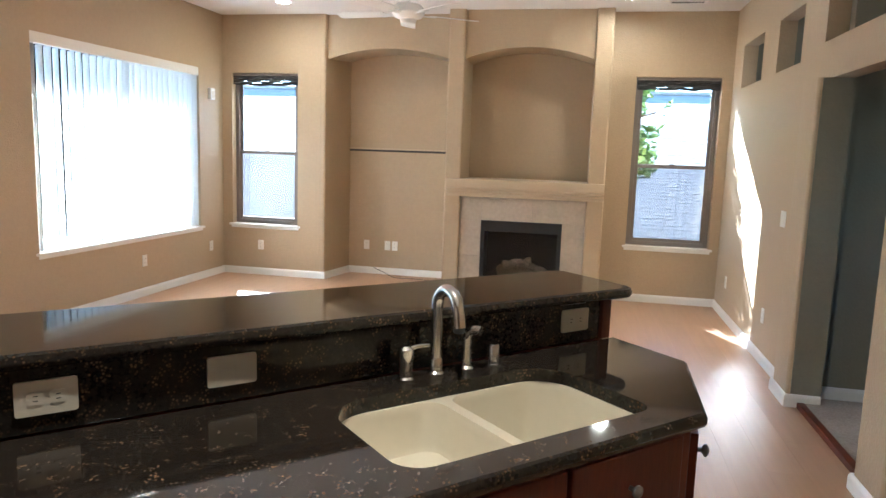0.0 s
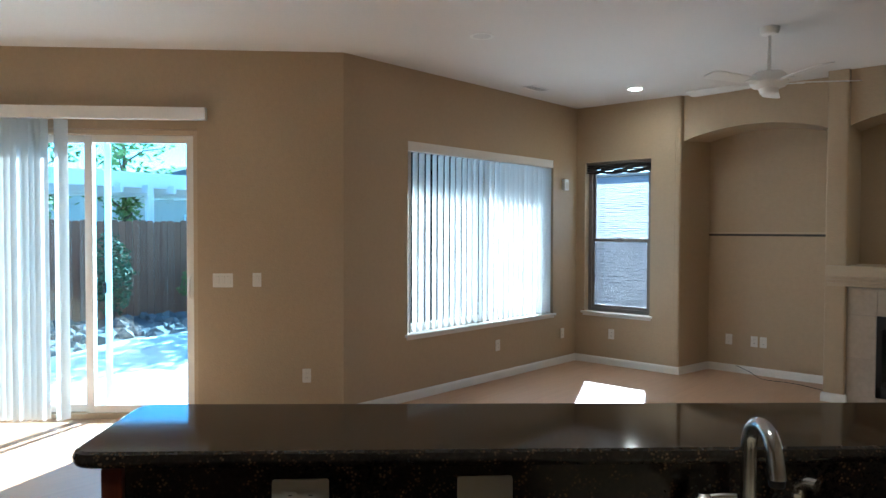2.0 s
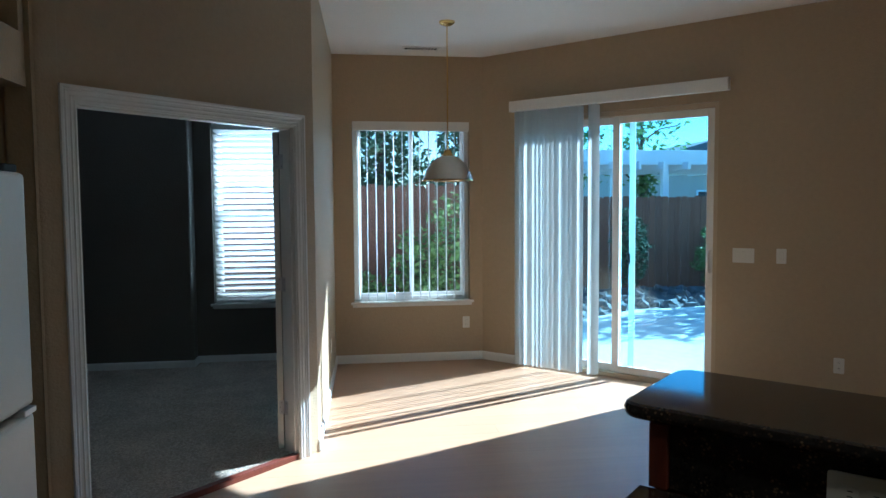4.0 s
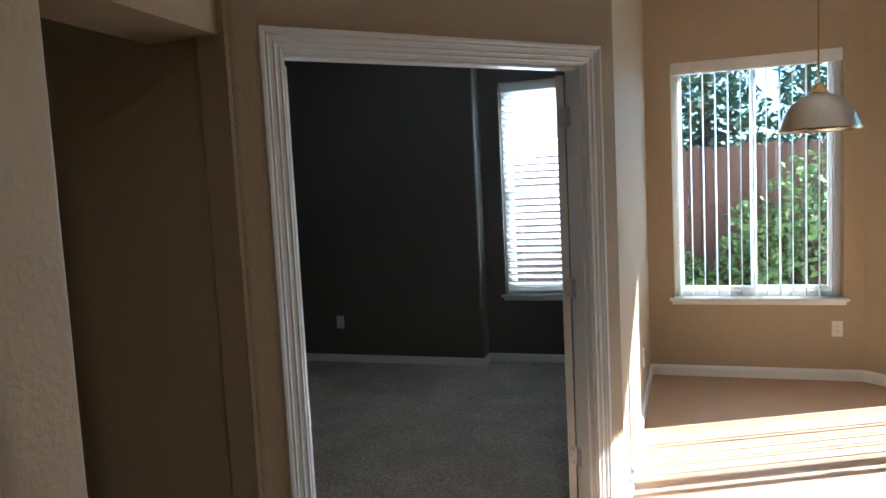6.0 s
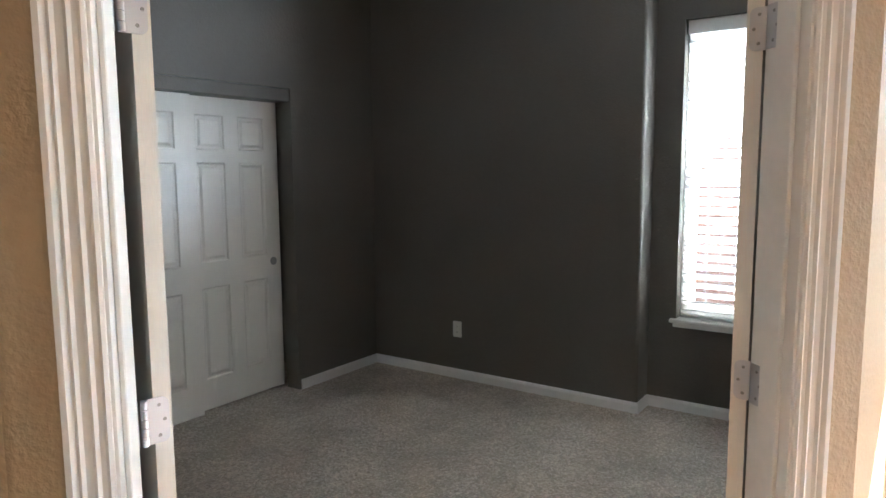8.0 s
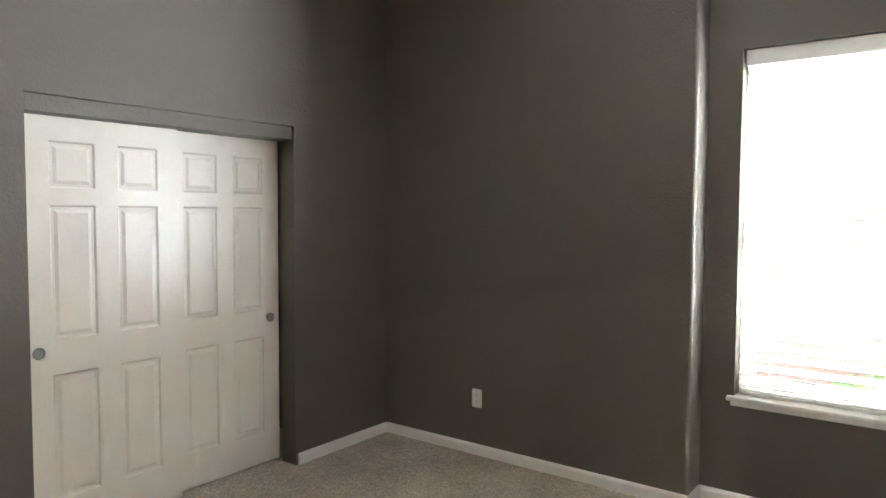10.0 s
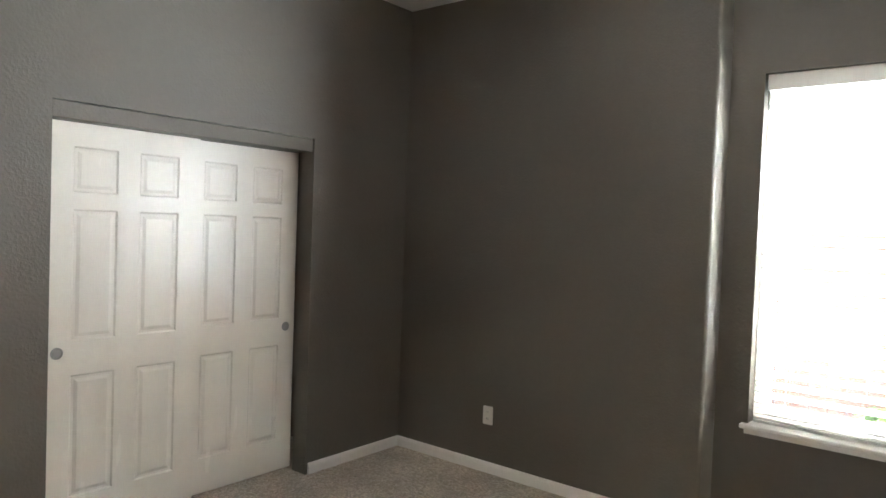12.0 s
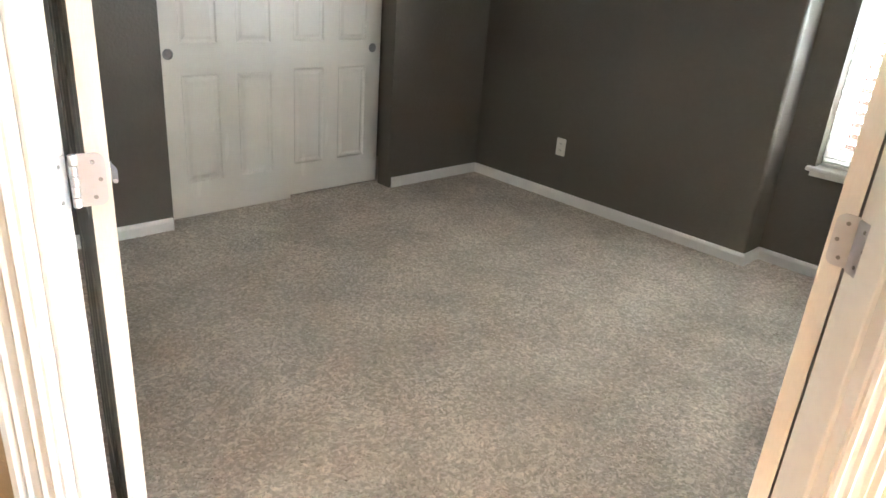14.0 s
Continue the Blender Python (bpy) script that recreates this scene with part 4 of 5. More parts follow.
def slab(name, outer, hole, z0, z1, m, label, category, nose=0.012):
    """A stone slab with a rounded edge and one hole; outlines are counter-clockwise."""
    bm = bmesh.new()
    prof = [(nose, z0), (nose * 0.35, z0 + nose * 0.3), (0, z0 + nose), (0, z1 - nose), (nose * 0.35, z1 - nose * 0.3), (nose, z1)]

    def inset(poly, d):
        k = len(poly)
        res = []
        for i in range(k):
            a, b = Vector(poly[i - 1]), Vector(poly[(i + 1) % k])
            t = (b - a).normalized()
            res.append((poly[i][0] - t.y * d, poly[i][1] + t.x * d))
        return res

    rings = [[bm.verts.new((x, y, z)) for x, y in inset(outer, o)] for o, z in prof]
    k = len(outer)
    for a, b in zip(rings, rings[1:]):
        for q in range(k):
            bm.faces.new((a[q], a[(q + 1) % k], b[(q + 1) % k], b[q]))
    if not hole:
        bm.faces.new(rings[0][::-1])
        bm.faces.new(rings[-1])
    else:
        hl = [[bm.verts.new((x, y, z)) for x, y in hole] for z in (z0, z1)]
        kk = len(hole)
        for q in range(kk):
            bm.faces.new((hl[0][q], hl[0][(q + 1) % kk], hl[1][(q + 1) % kk], hl[1][q]))
        for ringv, holev in ((rings[0], hl[0]), (rings[-1], hl[1])):
            es = []
            for loop in (ringv, holev):
                for q in range(len(loop)):
                    a, b = loop[q], loop[(q + 1) % len(loop)]
                    es.append(bm.edges.get((a, b)) or bm.edges.new((a, b)))
            bmesh.ops.triangle_fill(bm, use_beauty=True, use_dissolve=False, edges=es)
    ob = part(name, bm, m, None, smooth=True)
    for f in ob.data.polygons:
        f.use_smooth = abs(f.normal.z) < 0.99
    return tagged(ob, label, category)


bt = slab("bar_top", fillet([(-0.60, 1.70), (1.605, 1.652), (1.605, 2.04), (-0.60, 2.115)], [0.055, 0.05, 0.05, 0.055], 6), None, 1.07, 1.105, GRANITE, "polished dark granite raised bar top", "countertop", 0.014)
bt.matrix_basis = BAR
outer = fillet([(-0.55, 1.095), (1.23, 1.095), (1.558, 1.405), (1.558, 1.72), (-0.55, 1.72)], [0.03, 0.015, 0.015, 0, 0], 4)
hole = fillet(rect(0.43, 1.145, 1.185, 1.585), [0.07, 0.05, 0.12, 0.12], 8)
ct = slab("worktop", outer, hole, 0.887, 0.925, GRANITE, "polished dark speckled granite kitchen worktop with sink cutout", "countertop", 0.012)
ct.matrix_basis = BAR

cab = thing("base_cabinet", BAR, "cherry wood base cabinet with angled end below sink", "cabinet")
bm = bmesh.new()
poly = [(-0.50, 1.13), (1.215, 1.13), (1.53, 1.425), (1.53, 1.715), (-0.50, 1.715)]
base_poly = [(-0.50, 1.18), (1.16, 1.18), (1.50, 1.50), (1.50, 1.715), (-0.50, 1.715)]
for q in range(len(poly)):
    a, b = poly[q], poly[(q + 1) % len(poly)]
    bm.faces.new([bm.verts.new(p) for p in ((*a, 0.1), (*b, 0.1), (*b, 0.886), (*a, 0.886))])
bmesh.ops.remove_doubles(bm, verts=bm.verts, dist=0.0005)
bmesh.ops.solidify(bm, geom=bm.faces[:], thickness=0.018)
part("body", bm, CHERRY, cab)
part("toe_kick", prism(bmesh.new(), base_poly, -0.028, 0.1), BLACK, cab)
for x0, x1 in ((-0.47, -0.05), (-0.03, 0.39), (0.41, 0.785), (0.80, 1.165)):
    d = panel_leaf(cab, "cabinet_door", x1 - x0, 0.58, 0.019, CHERRY, [(0.06, x1 - x0 - 0.06, 0.06, 0.52)])
    d.location = (x0, 1.11, 0.12)
    part("drawer_front", new_box(x0, x1, 1.11, 1.129, 0.72, 0.876, 0.004), CHERRY, cab)
    part("knob", lathe(bmesh.new(), [(0.006, 0), (0.006, 0.014), (0.015, 0.02), (0.015, 0.026), (0.006, 0.031)], 16, pose((x0 + x1) / 2, 1.11, 0.79, 90, 0, 0)), BRONZE_BACKLIT, cab, "dark bronze knob", True)
ang = math.degrees(math.atan2(0.32, 0.35))
d = panel_leaf(cab, "end_door", 0.40, 0.74, 0.019, CHERRY, [(0.06, 0.34, 0.06, 0.68)], -0.019)
d.matrix_local = pose(1.228, 1.138, 0.12, 0, 0, ang)
part("knob", lathe(bmesh.new(), [(0.006, 0), (0.006, 0.016), (0.016, 0.022), (0.017, 0.028), (0.007, 0.034)], 16, pose(0.05, -0.019, 0.68, 90, 0, 0)), BRONZE_BACKLIT, d, "dark bronze knob", True)

# sink
sk = thing("kitchen_sink", BAR @ pose(0, 0, 0), "cream porcelain double bowl undermount kitchen sink", "sink")
bowls = [fillet(rect(0.434, 0.752, 1.19, 1.58), [0.09, 0.05, 0.05, 0.09], 6), fillet(rect(0.784, 1.14, 1.19, 1.58), [0.05, 0.05, 0.09, 0.05], 6)]
bm = bmesh.new()
rim_o = [bm.verts.new((x, y, 0.8865)) for x, y in fillet(rect(0.40, 1.17, 1.165, 1.615), 0.06, 4)]
loops = [rim_o]
for b in bowls:
    loops.append([bm.verts.new((x, y, 0.8865)) for x, y in b])
es = []
for lp in loops:
    for q in range(len(lp)):
        es.append(bm.edges.new((lp[q], lp[(q + 1) % len(lp)])))
bmesh.ops.triangle_fill(bm, use_beauty=True, use_dissolve=False, edges=es)
part("rim", bm, CERAMIC, sk)
for name, b, depth in (("small_bowl", bowls[0], 0.13), ("large_bowl", bowls[1], 0.19)):
    c = Vector((sum(p[0] for p in b) / len(b), sum(p[1] for p in b) / len(b)))
    bm = bmesh.new()
    prev = None
    for sc, z in ((1.0, 0.8865), (0.985, 0.879), (0.965, 0.863), (0.93, 0.8865 - depth * 0.85), (0.88, 0.8865 - depth * 0.96), (0.78, 0.8865 - depth), (0.3, 0.8865 - depth - 0.005)):
        lp = [bm.verts.new((c.x + (x - c.x) * sc, c.y + (y - c.y) * sc, z)) for x, y in b]
        if prev:
            for q in range(len(lp)):
                bm.faces.new((prev[q], prev[(q + 1) % len(lp)], lp[(q + 1) % len(lp)], lp[q]))
        prev = lp
    bm.faces.new(prev)
    bo = part(name, bm, CERAMIC, sk, smooth=True)
    part("drain", lathe(bmesh.new(), [(0.045, 0.0), (0.045, 0.004), (0.036, 0.004), (0.03, 0.0), (0.002, -0.002)], 20, pose(c.x, c.y, 0.8865 - depth - 0.004)), CHROME, bo, "chrome drain", True)

fc = thing("kitchen_faucet", BAR @ pose(0.803, 1.662, 0.925), "brushed nickel gooseneck kitchen faucet on granite", "faucet")
part("base", lathe(bmesh.new(), [(0.026, 0), (0.026, 0.006), (0.02, 0.012), (0.019, 0.045), (0.0165, 0.05)], 20), CHROME, fc, smooth=True)
arc = [(0, 0, 0.045), (0, 0, 0.13), (0, 0, 0.185)] + [(0.0, -0.05 + 0.05 * math.cos(a), 0.19 + 0.055 * math.sin(a)) for a in [math.pi * k / 12 for k in range(1, 12)]] + [(0.002, -0.101, 0.175), (0.002, -0.104, 0.155)]
part("spout", tube(bmesh.new(), arc, [0.016] * (len(arc) - 3) + [0.0165, 0.018, 0.018], 16), CHROME, fc, smooth=True)
part("spout_tip", lathe(bmesh.new(), [(0.013, 0), (0.0155, 0.004), (0.0155, 0.016)], 16, pose(0.002, -0.104, 0.141)), RUBBER_SHADE, fc, "dark aerator", True)
hd = thing("faucet_handle", BAR @ pose(0.706, 1.66, 0.925), "brushed nickel single lever faucet handle", "faucet handle")
part("post", lathe(bmesh.new(), [(0.025, 0), (0.025, 0.005), (0.019, 0.01), (0.019, 0.05), (0.022, 0.056), (0.022, 0.085), (0.012, 0.094)], 20), CHROME, hd, smooth=True)
part("lever", tube(bmesh.new(), [(0, 0, 0.082), (0.03, -0.01, 0.09), (0.062, -0.018, 0.092)], [0.009, 0.007, 0.006], 12), CHROME, hd, smooth=True)
sp = thing("side_sprayer", BAR @ pose(0.906, 1.66, 0.925), "brushed nickel side sprayer in its holder", "sprayer")
part("holder", lathe(bmesh.new(), [(0.023, 0), (0.023, 0.005), (0.016, 0.012), (0.013, 0.06), (0.014, 0.09)], 18), CHROME, sp, smooth=True)
part("spray_head", tube(bmesh.new(), [(0, 0, 0.088), (0, -0.004, 0.108), (0.012, -0.022, 0.118), (0.02, -0.038, 0.117)], [0.012, 0.014, 0.015, 0.014], 14), CHROME, sp, smooth=True)
# air gap cap to the right of the sprayer
ag = thing("air_gap_cap", BAR @ pose(1.0, 1.658, 0.925), "brushed nickel air gap cap beside the sink", "air gap")
part("cap", lathe(bmesh.new(), [(0.024, 0), (0.024, 0.004), (0.018, 0.006), (0.018, 0.058), (0.015, 0.063), (0.0, 0.064)], 20), CHROME, ag, smooth=True)
for u, f in ((-0.127, "outlet"), (0.259, "blank"), (1.38, "outlet")):
    plate(None, None, u, 1.003, 0.117, 0.074, f, "ivory horizontal outlet plate on granite backsplash", at=BAR @ pose(0, 1.721, 0), m=IVORY)

# ---- refrigerator and cabinet over it ----
fr = thing("refrigerator", pose(-2.115, -0.64, FZ), "white top freezer refrigerator with textured doors", "refrigerator")
part("body", new_box(0.006, 0.86, -0.76, -0.075, 0.02, 1.66, 0.008), FRIDGE, fr)
part("fridge_door", new_box(0.0, 0.866, -0.07, 0.0, 0.10, 1.035, 0.014, 3), FRIDGE, fr)
part("freezer_door", new_box(0.0, 0.866, -0.07, 0.0, 1.055, 1.665, 0.014, 3), FRIDGE, fr)
part("gasket", new_box(0.01, 0.856, -0.078, -0.06, 0.09, 1.655), RUBBER_SHADE, fr)
part("top_hinge", new_box(0.02, 0.09, -0.07, -0.01, 1.665, 1.685, 0.004), RUBBER_SHADE, fr)
part("middle_hinge", new_box(0.004, 0.07, -0.05, 0.006, 1.037, 1.053, 0.003), STEEL, fr, "bare steel middle hinge")
part("grille", new_box(0.01, 0.856, -0.08, -0.02, 0.0, 0.09, 0.004), RUBBER_SHADE, fr)
uc = thing("wall_cabinet", pose(-2.219, -0.86, 1.75), "dark cherry wood cabinet above the refrigerator", "cabinet")
part("body", new_box(0.0, 0.95, -0.62, 0.0, 0.0, 0.75, 0.003), CHERRY, uc)
for x0 in (0.01, 0.48):
    d = panel_leaf(uc, "cabinet_door", 0.46, 0.72, 0.019, CHERRY, [(0.06, 0.40, 0.06, 0.66)])
    d.location = (x0, 0.001, 0.015)

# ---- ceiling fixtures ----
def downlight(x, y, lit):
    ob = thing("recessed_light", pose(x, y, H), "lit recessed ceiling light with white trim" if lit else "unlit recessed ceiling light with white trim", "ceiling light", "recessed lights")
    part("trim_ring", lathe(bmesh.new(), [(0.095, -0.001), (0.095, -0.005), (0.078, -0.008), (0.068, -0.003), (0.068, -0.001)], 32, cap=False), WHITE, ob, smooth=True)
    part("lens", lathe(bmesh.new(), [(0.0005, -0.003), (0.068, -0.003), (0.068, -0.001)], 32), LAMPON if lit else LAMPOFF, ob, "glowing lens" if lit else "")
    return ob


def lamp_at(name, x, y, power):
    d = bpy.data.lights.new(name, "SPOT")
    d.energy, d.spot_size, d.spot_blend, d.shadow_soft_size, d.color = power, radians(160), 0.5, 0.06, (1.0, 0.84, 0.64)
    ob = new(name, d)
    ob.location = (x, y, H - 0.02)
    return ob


# added downlight out of view, its place assumed, to brighten sink and bar
for x, y in ((-0.62, 0.95),):
    downlight(x, y, True)
    lamp_at("downlight_lamp", x, y, 6.0)
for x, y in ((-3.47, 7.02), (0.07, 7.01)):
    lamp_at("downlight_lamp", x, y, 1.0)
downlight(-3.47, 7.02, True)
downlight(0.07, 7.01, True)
downlight(-3.46, 4.43, False)
downlight(-6.65, -2.44, False)


def vent(x, y, lx, ly, label="white louvred ceiling air vent"):
    ob = thing("ceiling_vent", pose(x, y, H), label, "vent", "ceiling vents")
    part("frame", ring(bmesh.new(), -lx / 2, lx / 2, -ly / 2, ly / 2, 0.02, 0.001, 0.009, Matrix(((1, 0, 0, 0), (0, 0, 1, 0), (0, -1, 0, 0), (0, 0, 0, 1))), 0.002), WHITE, ob)
    # flat dark sheet stands in for the shade inside the duct
    part("backing", new_box(-lx / 2 + 0.018, lx / 2 - 0.018, -ly / 2 + 0.018, ly / 2 - 0.018, -0.002, -0.001), RUBBER_SHADE, ob, "dark sheet as shade inside the duct")
    along = lx >= ly
    L, S = (lx, ly) if along else (ly, lx)
    k = max(3, int((L - 0.05) / 0.026))
    me = mesh_of("slat", new_box(-0.0012, 0.0012, -S / 2 + 0.02, S / 2 - 0.02, -0.009, 0.0), WHITE)
    for q in range(k):
        o = -L / 2 + 0.03 + (L - 0.06) * q / (k - 1)
        share("slat", me, ob, (pose(o, 0, -0.001, 0, 35 if q < k / 2 else -35, 0) if along else pose(0, 0, 0, 0, 0, 90) @ pose(o, 0, -0.001, 0, 35 if q < k / 2 else -35, 0)))
    return ob


vent(-4.24, 6.32, 0.14, 0.30)
vent(0.64, 7.22, 0.36, 0.14)
vent(-6.80, 0.90, 0.14, 0.36)
vent(-6.86, -0.55, 0.19, 0.32)


def ceiling_fan(x, y, top, zm, nb, blade_len, blade_mat, body_mat, turn, label, lights=False):
    ob = thing("ceiling_fan", pose(x, y, 0), label, "ceiling fan")
    part("canopy", lathe(bmesh.new(), [(0.07, top), (0.07, top - 0.02), (0.055, top - 0.05), (0.02, top - 0.06)], 28), body_mat, ob, smooth=True)
    part("downrod", lathe(bmesh.new(), [(0.013, top - 0.05), (0.013, zm + 0.06)], 14), body_mat, ob)
    part("motor", lathe(bmesh.new(), [(0.03, zm + 0.075), (0.10, zm + 0.06), (0.13, zm + 0.03), (0.135, zm - 0.01), (0.115, zm - 0.04), (0.07, zm - 0.055), (0.06, zm - 0.09), (0.045, zm - 0.10)], 32), body_mat, ob, smooth=True)
    for q in range(nb):
        a = turn + 360 / nb * q
        arm = part("blade_arm", prism(bmesh.new(), fillet([(0.11, -0.02), (0.24, -0.035), (0.24, 0.035), (0.11, 0.02)], 0.01, 3), -0.004, 0.004, pose(0, 0, zm - 0.02, 0, 0, a) @ pose(0, 0, 0, 10, 0, 0)), body_mat, ob)
        part("blade", prism(bmesh.new(), fillet([(0.20, -0.055), (blade_len, -0.07), (blade_len, 0.07), (0.20, 0.055)], [0.02, 0.045, 0.045, 0.02], 5), 0.0045, 0.0105, pose(0, 0, zm - 0.02, 0, 0, a) @ pose(0, 0, 0, 10, 0, 0)), blade_mat, ob)
    if lights:
        part("light_hub", lathe(bmesh.new(), [(0.04, zm - 0.095), (0.055, zm - 0.105), (0.05, zm - 0.13), (0.02, zm - 0.15), (0.008, zm - 0.165)], 24), body_mat, ob, "polished brass hub", True)
        for q in range(4):
            a = radians(turn + 20 + 90 * q)
            d = Vector((math.cos(a), math.sin(a), 0))
            p = Vector((0, 0, zm - 0.12))
            arm = part("lamp_arm", tube(bmesh.new(), [p + d * 0.04, p + d * 0.085 + Vector((0, 0, 0.012)), p + d * 0.105], 0.008, 10), body_mat, ob, smooth=True)
            sm = Matrix.Translation(p + d * 0.105) @ (d * 0.62 + Vector((0, 0, -0.78))).to_track_quat("Z", "Y").to_matrix().to_4x4()
            part("shade", lathe(bmesh.new(), [(0.02, 0.0), (0.03, 0.012), (0.036, 0.04), (0.046, 0.08), (0.054, 0.105), (0.051, 0.105), (0.043, 0.08), (0.033, 0.04), (0.027, 0.014), (0.018, 0.004)], 24, sm, cap=False), BULBGLASS, arm, "clear ribbed glass shade", True)
            part("bulb", lathe(bmesh.new(), [(0.011, 0.005), (0.012, 0.03), (0.024, 0.055), (0.025, 0.072), (0.014, 0.088), (0.002, 0.092)], 16, sm), LAMPOFF, arm, "unlit frosted bulb", True)
        for dx, L in ((0.02, 0.08), (-0.02, 0.13)):
            ch = part("pull_chain", tube(bmesh.new(), [(dx, -0.02, zm - 0.13), (dx, -0.02, zm - 0.14 - L)], 0.0012, 6), body_mat, ob)
            part("pull_knob", lathe(bmesh.new(), [(0.001, -0.03), (0.006, -0.022), (0.005, -0.008), (0.001, 0)], 10, pose(dx, -0.02, zm - 0.14 - L)), CHERRY, ch, "wooden pull knob", True)
    return ob


ceiling_fan(-1.74, 5.64, H, 2.66, 5, 0.62, WHITE, WHITE, 33, "white five blade ceiling fan on a downrod")
ceiling_fan(-5.40, -1.80, H, 2.92, 5, 0.58, FANBLADE, BRASS, 31, "brass ceiling fan with rosewood blades and glass shades", True)

pd = thing("pendant_lamp", pose(-5.835, 1.01, 0), "silver dome pendant lamp on a brass chain", "pendant lamp")
part("canopy", lathe(bmesh.new(), [(0.065, H - 0.001), (0.065, H - 0.012), (0.04, H - 0.03), (0.008, H - 0.035)], 28), BRASS, pd, smooth=True)
part("cord", tube(bmesh.new(), [(0, 0, H - 0.03), (0.004, 0, 2.6), (0, 0, 2.080)], 0.005, 8), BRASS, pd)
bm = bmesh.new()
tube(bm, [(0.028 * math.cos(a), 0, 2.050 + 0.032 * math.sin(a)) for a in [2 * math.pi * k / 20 for k in range(21)]], 0.004, 8)
part("loop", bm, BRASS, pd, smooth=True)
part("cap", lathe(bmesh.new(), [(0.012, 2.018), (0.03, 2.010), (0.034, 1.985), (0.05, 1.970), (0.052, 1.955)], 24), BRASS, pd, "brass cap", True)
part("shade", lathe(bmesh.new(), [(0.05, 1.962), (0.09, 1.945), (0.14, 1.905), (0.18, 1.845), (0.205, 1.780), (0.213, 1.762), (0.209, 1.762), (0.20, 1.782), (0.175, 1.843), (0.136, 1.900), (0.088, 1.938), (0.05, 1.954)], 40, cap=False), PENDANT, pd, "silver domed shade", True)
part("shade_rim", lathe(bmesh.new(), [(0.2105, 1.756), (0.215, 1.756), (0.215, 1.766), (0.2105, 1.766), (0.2105, 1.756)], 40, cap=False), BRASS, pd, "brass rim", True)
part("bulb", lathe(bmesh.new(), [(0.014, 1.950), (0.016, 1.910), (0.03, 1.870), (0.03, 1.840), (0.012, 1.812), (0.001, 1.810)], 16), LAMPOFF, pd, smooth=True)

# ---- added slab, out of view, to shade the family room window ----
structure("roof_shading_slab", new_box(-5.25, -4.78, 4.4, 8.5, 2.72, 2.86, 0.01), STUCCO, "unseen stucco slab added to shade the family room window", "roof")

# ---- garden ----
structure("ground", new_box(-400, 400, -400, 400, -0.6, -0.22), EARTH, "bare garden earth reaching the horizon", "ground")
structure("pavement_patio", prism(bmesh.new(), [(-4.70, 4.2), (-7.3, 1.66), (-7.3, -4.5), (-8.6, -4.5), (-8.6, 0.5), (-9.4, 3.0), (-10.5, 4.6), (-10.8, 6.5), (-10.2, 9.0), (-8.6, 11.2), (-4.70, 11.2)], -0.219, -0.10), CONCRETE, "pale concrete patio slab", "pavement")


def fence(p0, p1, top, label):
    at, L = run_pose(p0, p1)
    ob = thing("garden_fence", at @ pose(0, 0, -0.219), label, "fence", "garden fences")
    hgt = top + 0.219
    me = mesh_of("board", prism(bmesh.new(), [(0, 0), (0.138, 0), (0.138, hgt - 0.03), (0.108, hgt), (0.03, hgt), (0, hgt - 0.03)], 0, 0.018, Matrix(((1, 0, 0, 0), (0, 0, 1, 0), (0, 1, 0, 0), (0, 0, 0, 1)))), FENCE)
    rr = random.Random(int(L * 10))
    u = 0.0
    while u < L:
        share("board", me, ob, pose(u, rr.uniform(-0.004, 0.004), rr.uniform(-0.02, 0.02), 0, 0, 0))
        u += 0.146
    for z in (0.35, hgt - 0.35):
        part("rail", new_box(0, L, 0.024, 0.062, z, z + 0.085), FENCE, ob)
    return ob


fence((-10.4, -4.5), (-10.4, 3.2), 1.88, "weathered reddish cedar board fence along the garden")
fence((-14.2, 3.2), (-14.2, 15.0), 1.74, "weathered reddish cedar board fence along the garden")
fence((-14.2, 3.2), (-10.4, 3.2), 1.78, "weathered reddish cedar board fence return")


def leaves(n, spread, size, rr, flat=0.5, mask=None):
    verts, faces = [], []
    for _ in range(n):
        p = mask(rr)
        a, b = Vector((rr.uniform(-1, 1), rr.uniform(-1, 1), rr.uniform(-flat, flat))).normalized(), Vector((rr.uniform(-1, 1), rr.uniform(-1, 1), rr.uniform(-1, 1)))
        b = a.cross(b).normalized()
        s = size * rr.uniform(0.6, 1.4)
        k = len(verts)
        verts += [p - a * s, p + b * s * 0.45, p + a * s, p - b * s * 0.45]
        faces.append((k, k + 1, k + 2, k + 3))
    me = bpy.data.meshes.new("crown")
    me.from_pydata([tuple(v) for v in verts], [], faces)
    return me


